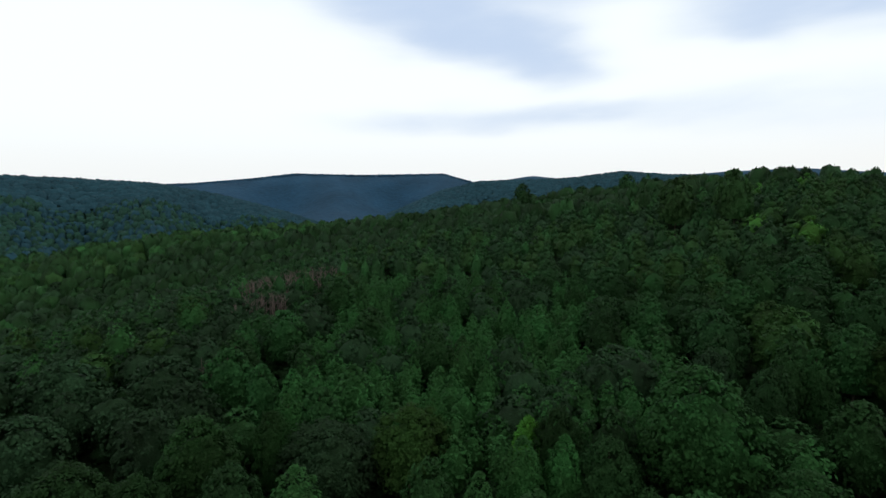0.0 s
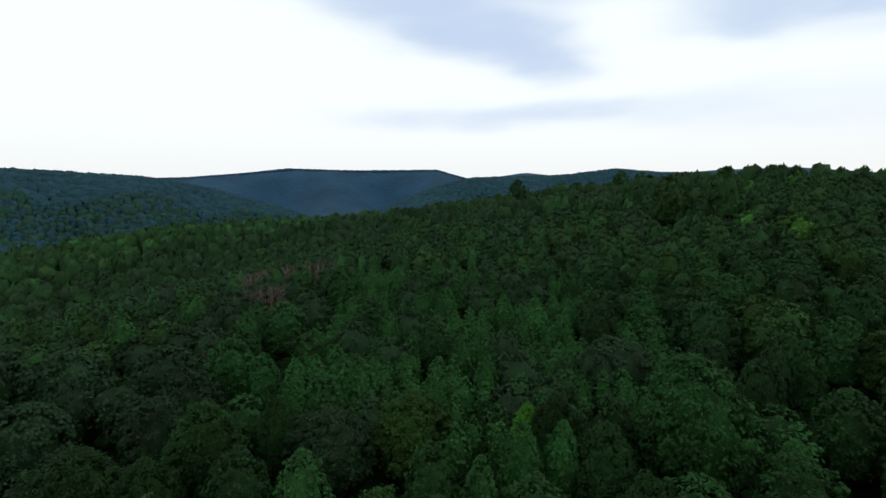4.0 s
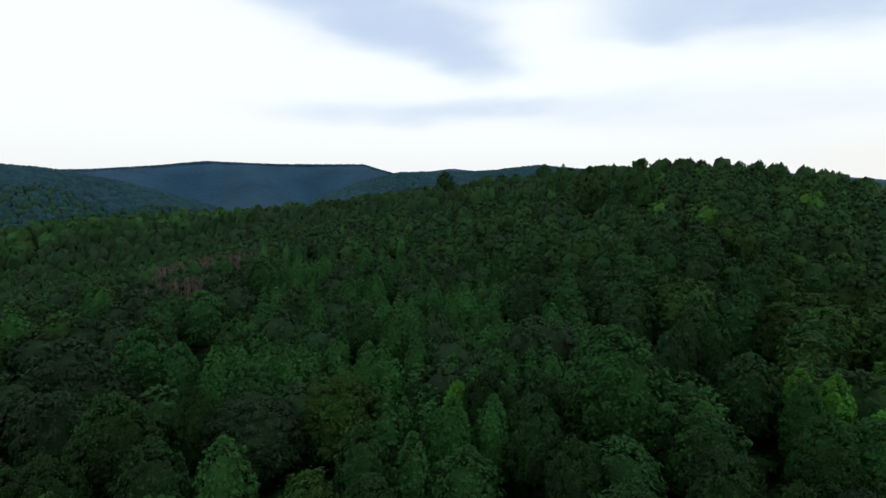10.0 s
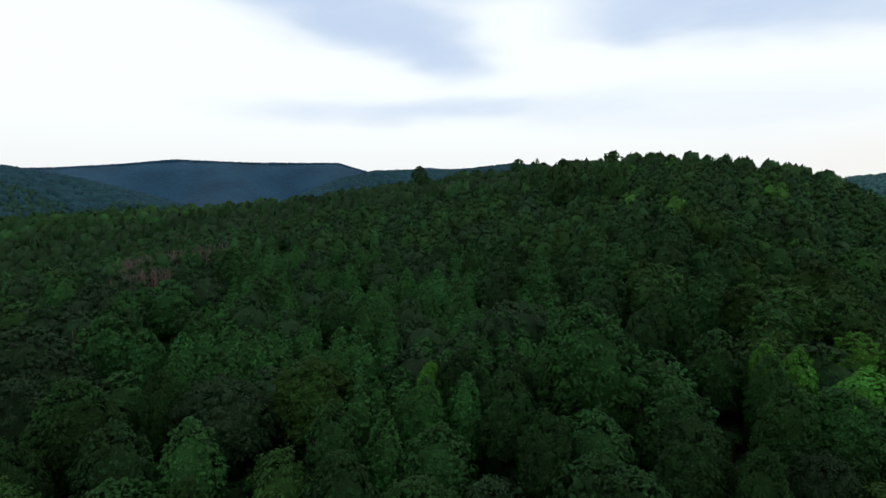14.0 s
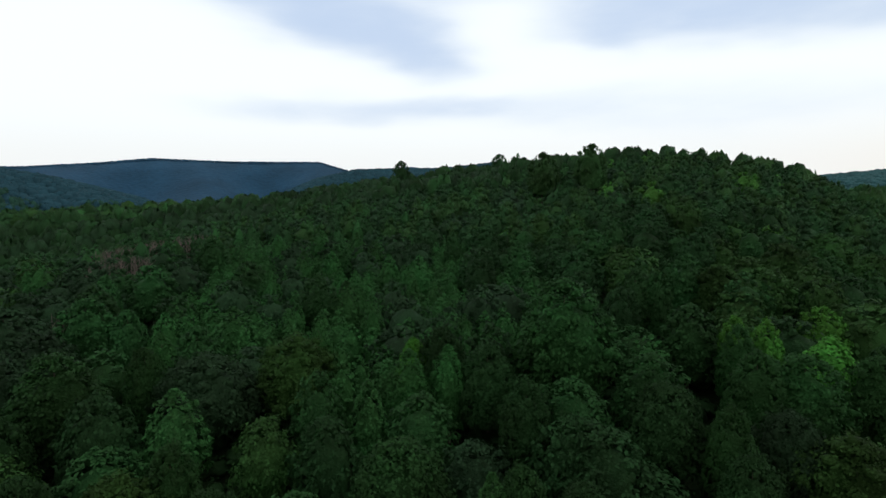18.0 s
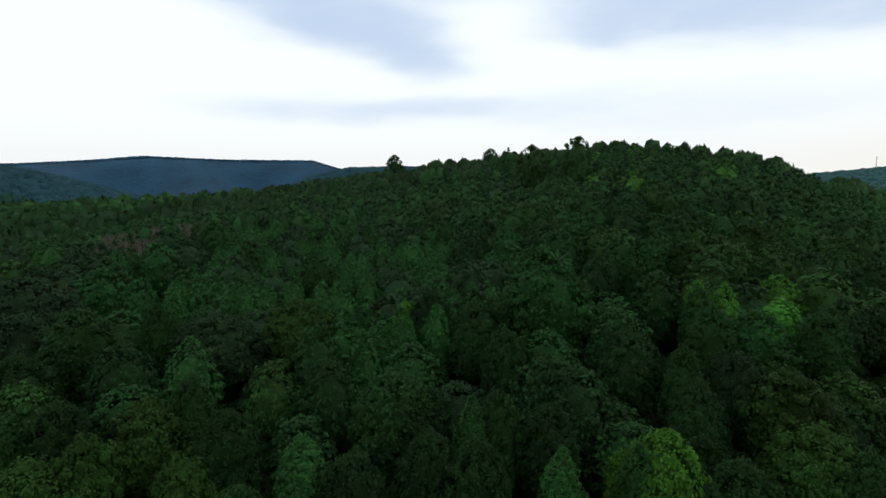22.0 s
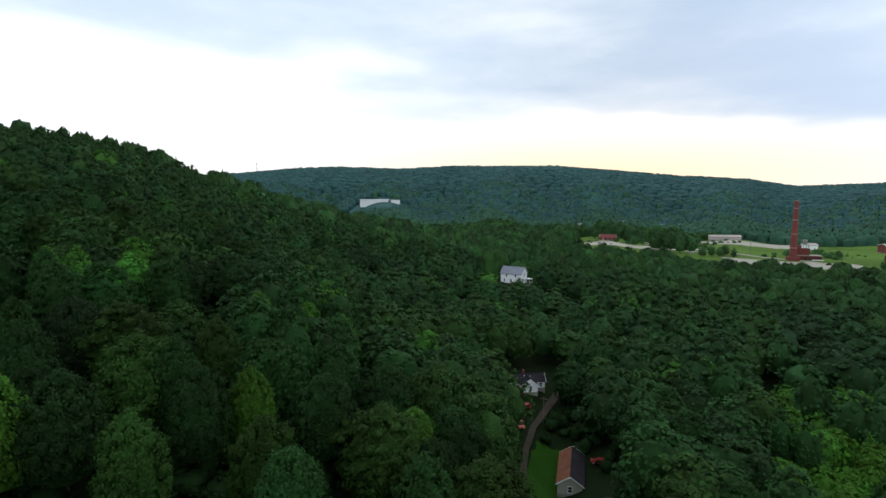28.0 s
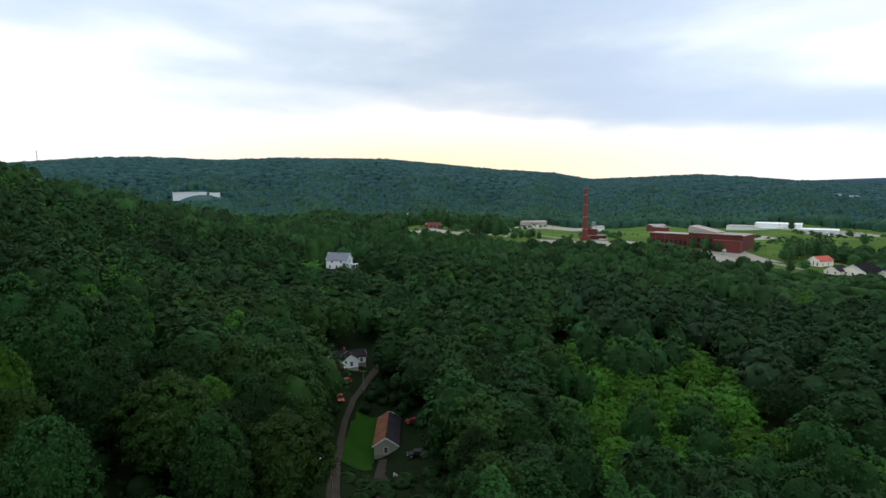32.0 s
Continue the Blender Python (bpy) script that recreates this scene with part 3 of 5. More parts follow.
BRINK = [
    (98.7, 379.9, 118, 7.8, "gum"), (112.2, 372, 114.8, 5.2, "gum"), (86.9, 386.8, 110.9, 5.3, "gum"), (178.5, 293.7, 122.4, 5.1, "oak"), (182.8, 284.2, 123.7, 5.7, "oak"),
    (185.6, 273, 122.4, 3.8, "oak"), (190.6, 257.5, 120.2, 5, "oak"), (198.1, 244.6, 118.6, 5.8, "oak"), (205.7, 238.7, 116.4, 4.1, "oak"), (216.1, 232.5, 114, 5, "oak"),
    (229, 226.1, 112.2, 4.3, "oak"), (235.4, 225.6, 110.5, 5.6, "oak"), (251, 221.2, 105.9, 6.2, "oak"), (-0.5, 196, 83.8, 4, "poplar"), (12, 192.1, 83.1, 4, "poplar"),
    (-6, 159.8, 80.1, 3.5, "poplar"), (18.4, 152.1, 79.4, 3.4, "poplar"), (3.5, 133.7, 77.6, 3.2, "poplar"), (8.9, 106, 75.6, 2, "poplar")]
COPSE = [
    (-2.3, 95.4, 73.8, 1.6, "poplar"), (-15.6, 185.8, 83.1, 3.6, "poplar"), (16.5, 174.5, 81.4, 3.4, "poplar"), (21.1, 132.6, 78.3, 2.9, "poplar"), (-14.3, 135.9, 78.1, 3, "poplar"),
    (1.9, 160.2, 80, 3.2, "poplar"), (33.3, 181.6, 82.2, 4, "oak"), (43, 172, 83.4, 3.8, "gum"), (40.3, 131.5, 79.8, 4.7, "oak"), (14.4, 86.1, 72.1, 1.7, "sunny"),
    (52.3, 101.4, 78.2, 3.7, "elm"), (28.9, 243, 88.9, 8.4, "oak"), (-56.6, 386.8, 81.9, 9.5, "sunny"), (20, 30.8, 63.2, 1, "sunny"), (64.5, 66.8, 76, 2.5, "gum"),
    (30.9, 36.6, 64.7, 1.3, "sunny"), (75, -0.8, 51.3, 4.5, "sunny"), (39.1, 19.6, 61.8, 4.2, "hickory"), (172.6, -18.4, 31.5, 9.4, "oak")]
GLADE = [
    (247.4, -30.8, 34.1, 9.5, "gum"), (96.8, 25.7, 60.2, 5.8, "gum"), (104.8, 39, 60.8, 3.3, "sunny"), (124, -39.5, 29, 6.3, "sunny"), (65, -7.6, 51.7, 4.1, "oak"),
    (50.5, 9.4, 58.5, 2.9, "hickory"), (355.5, -112.9, 39.3, 9.5, "oak"), (259.8, 31.4, 42.8, 9.5, "gum"), (237.2, -14, 34.1, 9.5, "oak"), (180.9, -182.1, 27.6, 9.5, "oak"),
    (257.3, -250.1, 29.2, 9.5, "oak"), (250.7, -201, 29, 9.5, "oak"), (278.9, -178.7, 31.1, 9.5, "oak"), (380.6, -173.6, 41.9, 9.5, "oak"), (365.8, -220.1, 40.2, 9.5, "oak"),
    (99.9, -54.8, 34.7, 6.3, "gum"), (84, -43.4, 38.4, 5, "oak"), (142.7, -49.6, 31.4, 6.5, "gum"), (252.9, -113.3, 29.9, 9.5, "oak")]
THICKET = [
    (228.9, -137, 29.4, 9.5, "oak"), (140.5, -96.6, 15.6, 9.1, "vine"), (176.5, -127.9, 20.5, 9.5, "vine"), (202.6, -108.5, 21.2, 9.5, "vine"), (169.9, -88.3, 18.6, 9.5, "vine"),
    (156.9, -111.7, 17.7, 7.5, "vine"), (147.2, -124.2, 18.9, 9.5, "vine"), (148.5, -74, 18.1, 8.6, "vine"), (127.9, -118.4, 18.2, 7.7, "vine"), (104.8, -65.6, 23.6, 7.4, "vine"),
    (110.5, -91.7, 18, 7.8, "vine"), (105.8, -114.6, 19.3, 7.8, "vine"), (108.1, -128.6, 20.2, 6.9, "vine"), (123.4, -82.9, 17.1, 7.2, "vine"), (165.9, -102.4, 18.1, 8.7, "vine"),
    (138.4, -81.4, 16.4, 7.1, "vine")]
MARKS = SLOPE + KNOLL + HOLLOW + BANK + SHOULDER + FLANK + DELL + SPUR + BRINK + COPSE + GLADE + THICKET
REGION = [(-34, 52, 84, 215)]  # young pointed stand: x0, x1, y0, y1
LANE = [(62, -23.5), (79.6, -18.5), (105.9, -13.3), (129, -9.3), (142, -7.9), (156, -8.0), (168, -10.5), (182, -13.5), (205, -16)]
# clearings: x0, x1, y0, y1
PLOTS = [(98, 150, -20.5, -9.6), (56, 127, -33.5, -19), (124, 146, -29, -18), (157, 190, -12, 9), (148, 162, -8, -3), (302, 332, 12, 44), (850, 1000, 360, 500), (340, 400, -345, -288)]


def kind_at(x, y, g):
    n = noise.noise((x * 0.014, y * 0.014, 3.0))
    u = g.random()
    for x0, x1, y0, y1 in REGION:
        if x0 < x < x1 and y0 < y < y1 and u < 0.9:
            return "poplar", 0.72
    if 92 < x < 215 and -140 < y < -58 + (x - 100) * -0.25:
        return ("vine" if u < 0.88 else "gum"), 1.0
    if x > 110 and y < -100:
        return ("oak" if u < 0.75 else "elm"), 1.0
    if x < -40 and y < 260 and u < 0.45:
        return "elm", 0.9
    # eastern mix is yellower, its species standing in for warmer light there
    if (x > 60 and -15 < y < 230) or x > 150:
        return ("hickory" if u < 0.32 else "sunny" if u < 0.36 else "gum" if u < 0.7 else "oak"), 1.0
    if n > 0.1:
        return ("oak" if u < 0.45 else "gum" if u < 0.75 else "elm"), 1.0
    return ("oak" if u < 0.3 else "hickory" if u < 0.5 else "gum" if u < 0.74 else "poplar" if u < 0.86 else "elm"), 1.0


def open_ground(x, y, reach=1.7, low=False, margin=0.0):
    """Clearings: the lane, the house plots and the fields of the valley."""
    for (ax, ay), (bx, by) in zip(LANE, LANE[1:]):
        t = max(0, min(1, ((x - ax) * (bx - ax) + (y - ay) * (by - ay)) / ((bx - ax) ** 2 + (by - ay) ** 2)))
        if math.hypot(x - ax - t * (bx - ax), y - ay - t * (by - ay)) < 2.6 + reach:
            return True
    if low and ((50 < x < 96 and y < -21) or (x < 128 and y < -32.5)):
        return False
    if any(x0 - margin < x < x1 + margin and y0 - margin < y < y1 + margin for x0, x1, y0, y1 in PLOTS):
        return True
    if 430 < x < 690 + 12 * sin(y / 37) and -560 < y < 20:
        return True
    return 360 < x <= 430 and -330 < y < -225


for x, y, top, half, kind in MARKS:
    if open_ground(x, y, 2.4, margin=2.5):
        continue
    g0 = land1(x, y)
    high = min(max((top - g0) / KINDS[kind][3], 0.5), 1.8)
    wanted.append((x, y, max(min(half / KINDS[kind][1], 1.35 * high), 0.78 * high), high, kind))


def scatter(r0, r1, step, b0=-54, b1=142, jitter=0.42):
    """Tree places on a shaken grid between two distances and two bearings."""
    n = int(r1 / step / 0.87) + 1
    a, b = np.meshgrid(np.arange(-n, n + 1), np.arange(-n, n + 1))
    x = (a + (b % 2) * 0.5).ravel() * step + rng.uniform(-jitter, jitter, a.size) * step
    y = b.ravel() * step * 0.87 + rng.uniform(-jitter, jitter, a.size) * step
    r, az = np.hypot(x, y), np.degrees(np.arctan2(x, y))
    keep = (r >= r0) & (r < r1) & (((az > b0) & (az < b1)) | (r < 150))
    return x[keep], y[keep]


# patches of the dying stand: x0, x1, y0, y1, snags
DEAD = [(-84, -47, 204, 248, 92), (-68, -53, 166, 182, 30), (-57, -51, 112, 124, 8), (-130, -92, 196, 234, 24)]
near = []


def stand_at(x, y):
    """Which stand a place is in: the young one, the creeper, the tall one of the valley, the rest."""
    x0, x1, y0, y1 = REGION[0]
    if x0 < x < x1 and y0 < y < y1:
        return 0
    if 92 < x < 215 and -140 < y < -58 + (x - 100) * -0.25:
        return 1
    return 2 if x > 95 and y < 90 else 3


places = [(x, y) for n, step in enumerate((5.3, 6.6, 11.0, 9.2)) for x, y in zip(*scatter(0, 330, step)) if stand_at(x, y) == n]
for x, y in places:
    if open_ground(x, y, 3.0, margin=2.5) or any((x - m[0]) ** 2 + (y - m[1]) ** 2 < (m[2] * KINDS[m[4]][1] * (0.75 if m[4] == "vine" else 1.0) + (0.9 if stand_at(x, y) == 0 else 2.6)) ** 2 for m in wanted):
        continue
    kind, k = kind_at(x, y, rng)
    if any(x0 < x < x1 and y0 < y < y1 for x0, x1, y0, y1, n in DEAD[:3]):
        continue
    if x > 78 and y < 75 and kind != "vine":
        k *= 1.2
    elif y > 150:
        k *= 0.96
    w = k * rng.uniform(0.85, 1.3) * (1.2 if stand_at(x, y) == 2 else 1)
    if 220 < x < 305 and -10 < y < 50:
        k *= 0.62
    near.append((x, y, w, k * (rng.uniform(0.8, 1.0) if kind == "poplar" else rng.uniform(0.66, 1.04)), kind))


def reach(w):
    """Distance from the middle of the slope, for the fan of woods that faces it."""
    d, az = math.hypot(w[0] + 3, w[1] + 20), math.degrees(atan2(w[0] + 3, w[1] + 20))
    return d if d > 40 and -52 < az < 136 else d + 400


near = wanted + sorted(near, key=reach)
things = near[:258]
rest = [w for w in near[258:] if math.hypot(w[0], w[1]) < 200 and reach(w) < 380]
back = [w for w in near[258:] if math.hypot(w[0], w[1]) < 200 and reach(w) >= 380]
outer = [w for w in near[258:] if math.hypot(w[0], w[1]) >= 200]
for x, y, sw, sh, kind in things:
    away = math.hypot(x + 3, y + 15)
    # farther trees wear the leaf colours with more haze mixed in
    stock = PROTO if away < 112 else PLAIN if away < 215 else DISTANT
    m = Matrix.LocRotScale((x, y, land1(x, y)), Euler((0, 0, rng.uniform(0, 6.28))), (1, 1, 1))
    c = copy_thing(stock[kind][int(rng.integers(3))], m)
    c.scale = (sw, sw, sh)
for some in (*PROTO.values(), *PLAIN.values(), *DISTANT.values()):
    for ob in some:
        for o in (*ob.children_recursive, ob):
            bpy.data.objects.remove(o)


def woods(name, label, trees, leaves, size, clumps, grain=(2, 5), mats=WOODS, category="woods"):
    """Many trees past counting as one mesh."""
    g = np.random.default_rng(len(trees))
    kinds = list(KINDS)
    shapes = {k: [crown(KINDS[k][0], g, KINDS[k][1], KINDS[k][2], leaves, size, clumps, grain, 1.0 if clumps > 20 else 1.35) for _ in range(5)] for k in kinds}
    verts, faces, slots, n0 = [], [], [], 0
    hs = land([t[0] for t in trees], [t[1] for t in trees])
    for (x, y, sw, sh, kind), h in zip(trees, hs):
        p, f = shapes[kind][int(g.integers(5))]
        a = g.uniform(0, 6.28)
        c, s = cos(a) * sw, sin(a) * sw
        verts.append(np.stack([p[:, 0] * c - p[:, 1] * s + x, p[:, 0] * s + p[:, 1] * c + y, (p[:, 2] + KINDS[kind][3] - KINDS[kind][2]) * sh + h], 1))
        faces.append(f + n0)
        n0 += len(p)
        slots.append(np.full(len(f), kinds.index(kind)))
    ob = new(name, mesh_of(name, np.concatenate(verts), np.concatenate(faces), [mats[k] for k in kinds], np.concatenate(slots), True))
    return tagged(ob, label, category, kind="stuff")


woods("hillside_woods", "dense mixed green woods covering the near hillside", [w for w in rest if reach(w) >= 105], 700, 0.42, 26, (2, 5))
woods("glade_woods", "dense mixed green trees filling in between the large crowns", [w for w in rest if reach(w) < 105], 2300, 0.29, 44, (2, 5))
woods("slope_woods", "mixed green woods on the slope behind the walk", back, 520, 0.42, 24, (2, 5))
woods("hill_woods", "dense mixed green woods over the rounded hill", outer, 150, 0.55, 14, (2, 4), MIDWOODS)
# undergrowth, coloured dark for the shaded gaps between trees
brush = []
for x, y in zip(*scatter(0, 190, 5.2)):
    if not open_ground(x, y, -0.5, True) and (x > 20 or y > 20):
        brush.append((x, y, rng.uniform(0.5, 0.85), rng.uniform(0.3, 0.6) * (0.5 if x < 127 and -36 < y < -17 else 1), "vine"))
woods("undergrowth", "saplings and brush under the trees, their green darkened for shade", brush, 70, 0.5, 5, (2, 4), {k: M_BRUSH for k in KINDS}, "undergrowth")


def mound(half, tall, g, rows=3, cols=7, side=True, leaves=0):
    """A distant crown that reaches the ground: a lumpy mound, a lesser one beside it, a few sprays."""
    verts, faces, n0 = [], [], 0
    spots = [(0.0, 0.0, 1.0, rows, cols)]
    if side:
        a = g.uniform(0, 6.28)
        spots.append((0.55 * half * cos(a), 0.55 * half * sin(a), g.uniform(0.62, 0.8), rows - 1, cols - 1))
    for x, y, k, rw, cl in spots:
        v, f = [], []
        for i in range(rw + 1):
            wide, rise = sin(min(1.5, 0.1 + 1.45 * i / rw) ** 0.9), 0.0 if i == rw else cos(1.45 * i / rw) ** 0.8
            for j in range(cl):
                q = 2 * pi * (j + 0.5 * (i % 2)) / cl
                lump = 1 + g.uniform(-0.16, 0.16)
                v.append((x + wide * cos(q) * half * k * lump, y + wide * sin(q) * half * k * lump, rise * (1 + g.uniform(-0.14, 0.14)) * tall * k))
        f = [(i * cl + j, (i + 1) * cl + j, (i + 1) * cl + (j + 1) % cl, i * cl + (j + 1) % cl) for i in range(rw) for j in range(cl)]
        verts.append(np.array(v))
        faces.append(np.array(f) + n0)
        n0 += len(v)
    for i in range(leaves):
        p, q, k = g.uniform(0.1, 1.3), g.uniform(0, 6.28), g.uniform(0.06, 0.13) * half
        d = np.array([sin(p) * cos(q), sin(p) * sin(q), cos(p)])
        c = d * [half, half, tall * 0.62] * 1.03 + [0, 0, 0.38 * tall]
        t = np.array([-sin(q), cos(q), g.uniform(-0.3, 0.3)])
        u = np.cross(d, t) + d * g.uniform(0.0, 0.7)
        verts.append(np.array([c + t * k, c + u * k, c - t * k, c - u * k]))
        faces.append(np.arange(4)[None] + n0)
        n0 += 4
    return np.concatenate(verts), np.concatenate(faces)


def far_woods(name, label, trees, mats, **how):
    """Distant woods as one mesh. trees: x, y, half width, height, which of the materials."""
    g = np.random.default_rng(len(trees))
    shapes = [mound(1.0, 1.0, g, **how) for _ in range(9)]
    verts, faces, slots, n0 = [], [], [], 0
    hs = land([t[0] for t in trees], [t[1] for t in trees])
    for (x, y, half, tall, which), h in zip(trees, hs):
        p, f = shapes[int(g.integers(9))]
        a = g.uniform(0, 6.28)
        c, s = cos(a) * half, sin(a) * half
        verts.append(np.stack([p[:, 0] * c - p[:, 1] * s + x, p[:, 0] * s + p[:, 1] * c + y, p[:, 2] * tall + h - 0.5], 1))
        faces.append(f + n0)
        n0 += len(p)
        slots.append(np.full(len(f), which))
    ob = new(name, mesh_of(name, np.concatenate(verts), np.concatenate(faces), mats, np.concatenate(slots), True))
    return tagged(ob, label, "woods", kind="stuff")


# valley woods in the most hazed greens; nearer western ones in WOODS
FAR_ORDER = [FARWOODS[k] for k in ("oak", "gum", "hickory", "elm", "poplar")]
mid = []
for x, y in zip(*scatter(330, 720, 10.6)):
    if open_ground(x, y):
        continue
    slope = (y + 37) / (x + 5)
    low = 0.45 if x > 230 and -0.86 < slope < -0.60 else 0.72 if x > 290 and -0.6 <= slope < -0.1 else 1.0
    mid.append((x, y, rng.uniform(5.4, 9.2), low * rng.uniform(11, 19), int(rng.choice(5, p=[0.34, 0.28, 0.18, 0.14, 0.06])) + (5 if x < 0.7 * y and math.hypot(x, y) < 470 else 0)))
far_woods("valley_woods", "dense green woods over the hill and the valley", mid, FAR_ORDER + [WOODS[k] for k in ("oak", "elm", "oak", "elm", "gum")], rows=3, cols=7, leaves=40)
far = []
for x, y in zip(*scatter(720, 1250, 11.5)):
    if open_ground(x, y):
        continue
    # stronger haze tint for the farther trees
    u = rng.random()
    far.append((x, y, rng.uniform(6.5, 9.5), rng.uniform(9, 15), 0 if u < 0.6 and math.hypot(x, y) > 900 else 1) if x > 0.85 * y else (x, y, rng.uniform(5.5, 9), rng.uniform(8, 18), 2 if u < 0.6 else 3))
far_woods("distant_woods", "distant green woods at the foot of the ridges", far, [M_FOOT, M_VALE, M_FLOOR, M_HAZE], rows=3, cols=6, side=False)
ridge = []
for r0, r1, step, lo, hi in ((1250, 1950, 14.5, 10, 14), (1950, 3500, 21, 12, 16)):
    sx, sy = scatter(r0, r1, step, -50, 132)
    rr = np.hypot(sx, sy)
    facing = land(sx * (1 + 25 / rr), sy * (1 + 25 / rr)) - land(sx * (1 - 25 / rr), sy * (1 - 25 / rr)) > -9
    if r0 > 1900:
        facing = np.abs(rr - 3300) < 110
    for x, y in zip(sx[facing], sy[facing]):
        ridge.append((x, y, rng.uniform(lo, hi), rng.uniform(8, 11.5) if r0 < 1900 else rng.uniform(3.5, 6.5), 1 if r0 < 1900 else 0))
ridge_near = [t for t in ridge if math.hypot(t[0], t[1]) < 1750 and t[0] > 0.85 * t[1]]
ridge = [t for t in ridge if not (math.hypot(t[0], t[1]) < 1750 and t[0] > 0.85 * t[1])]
far_woods("ridge_woods", "far wooded ridges along the horizon, hazed blue in their colour", ridge, [M_RIDGE, M_HAZE], rows=2, cols=6, side=False)
far_woods("valley_ridge_woods", "wooded ridge across the valley, hazed teal in its colour", ridge_near, [M_FOOT], rows=3, cols=6, side=False)


# ---------------------------------------------------------------- the snags of the dead stand
def make_snag(g):
    root = tagged(new("dead_tree"), "bare pinkish grey dead tree standing in a dying stand", "tree", "dead trees of the dying stand")
    tall = g.uniform(11, 14.5)
    bm = bmesh.new()
    tube(bm, (0, 0, -1.5), (0.2, 0.1, tall * 0.5), 0.26, 0.18, 6)
    tube(bm, (0.2, 0.1, tall * 0.5), (0.1, -0.2, tall), 0.18, 0.03, 6)
    part("trunk", bm, M_DEAD, root)
    for i in range(6):
        bm = bmesh.new()
        a, z = i * 2.1 + g.uniform(0, 1), tall * (0.5 + 0.07 * i)
        tube(bm, (0.15, 0, z), (cos(a) * 1.5, sin(a) * 1.5, z + 1.6), 0.10, 0.03, 5)
        part("limb", bm, M_DEAD, root)
    return root


snags = [make_snag(rng) for _ in range(3)]
stand = [(rng.uniform(x0, x1), rng.uniform(y0, y1)) for x0, x1, y0, y1, n in DEAD for _ in range(n)]
for i, (x, y) in enumerate(stand):
    m = pose(x, y, land1(x, y), rng.uniform(-4, 4), rng.uniform(-4, 4), rng.uniform(0, 360))
    if i < 3:
        snags[i].matrix_world = m
    else:
        copy_thing(snags[i % 3], m)


# ---------------------------------------------------------------- roads, yards and fields
def drape(name, label, x0, x1, y0, y1, mat, lift=0.3, step=6.0, edge=3.0, category="ground"):
    """A sheet laid over the land, with an uneven edge."""
    nu, nv = max(2, int((x1 - x0) / step)), max(2, int((y1 - y0) / step))
    u, v = np.meshgrid(np.linspace(0, 1, nu + 1), np.linspace(0, 1, nv + 1))
    g = np.random.default_rng(int(abs(x0 * 7 + y0 * 3)))
    x = x0 + (x1 - x0) * u + g.uniform(-0.5, 0.5, u.shape) * edge * ((u == 0) | (u == 1))
    y = y0 + (y1 - y0) * v + g.uniform(-0.5, 0.5, u.shape) * edge * ((v == 0) | (v == 1))
    k = np.arange(u.size).reshape(u.shape)
    f = np.stack([k[:-1, :-1], k[:-1, 1:], k[1:, 1:], k[1:, :-1]], -1).reshape(-1, 4)
    ob = new(name, mesh_of(name, np.stack([x, y, land(x, y) + lift], -1).reshape(-1, 3), f, (mat,), None, True))
    return tagged(ob, label, category, kind="structure")


def strip(name, label, line, width, mat, lift=0.35, category="road"):
    """A road of even width along a line."""
    pts = []
    for (ax, ay), (bx, by) in zip(line, line[1:]):
        n = max(2, int(math.hypot(bx - ax, by - ay) / 3))
        pts += [(ax + (bx - ax) * i / n, ay + (by - ay) * i / n) for i in range(n)]
    pts.append(line[-1])
    v, f = [], []
    for i, (x, y) in enumerate(pts):
        (ax, ay), (bx, by) = pts[max(i - 1, 0)], pts[min(i + 1, len(pts) - 1)]
        d = math.hypot(bx - ax, by - ay)
        ox, oy = -(by - ay) / d * width / 2, (bx - ax) / d * width / 2
        z = land1(x, y) + lift
        v += [(x + ox, y + oy, z - 0.1), (x + ox * 0.4, y + oy * 0.4, z), (x - ox * 0.4, y - oy * 0.4, z), (x - ox, y - oy, z - 0.1)]
        if i:
            k = 4 * i
            f += [(k - 4 + j, k - 3 + j, k + 1 + j, k + j) for j in range(3)]
    return tagged(new(name, mesh_of(name, v, f, (mat,))), label, category, kind="structure")


# lane and lawn colours include the shade of the trees around them
M_GRAVEL = material("shaded_gravel_lane", (0.036, 0.032, 0.027), 0.95, 0.25, 0.25, 3.0, spec=0.05)
M_SHADED_LAWN = material("lawn", (0.014, 0.048, 0.006), 0.95, 0.22, 0.15, 2.0, spec=0.02)
M_FIELD = material("field_grass", (0.044, 0.080, 0.017), 0.95, 0.5, 0.025, 0.3, spec=0.02)
strip("lane", "narrow grey gravel lane between the trees", LANE, 3.0, M_GRAVEL)
strip("drive", "dark worn drive up to the grey shed", [(84, -27), (100, -24.5), (113, -23), (124.5, -22.2)], 3.0, M_GRAVEL, 0.3)
drape("lawn", "mown green lawn beside the lane", 112, 151, -19.5, -10.2, M_SHADED_LAWN, 0.22, 2.0, 1.5, "lawn")
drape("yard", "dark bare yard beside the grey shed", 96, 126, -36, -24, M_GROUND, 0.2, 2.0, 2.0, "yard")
# cottage yard laid in the shade-darkened floor colour
drape("house_yard", "bare yard round the white cottage, darkened for tree shade", 160, 190, -8.0, 6, M_GROUND, 0.22, 2.0, 2.0, "lawn")
drape("field", "open grass fields on the valley floor", 420, 702, -575, 34, M_FIELD, 0.3, 8.0, 14.0, "field")
drape("near_field", "grass clearing below the mill", 362, 424, -335, -222, M_FIELD, 0.3, 6.0, 8.0, "field")
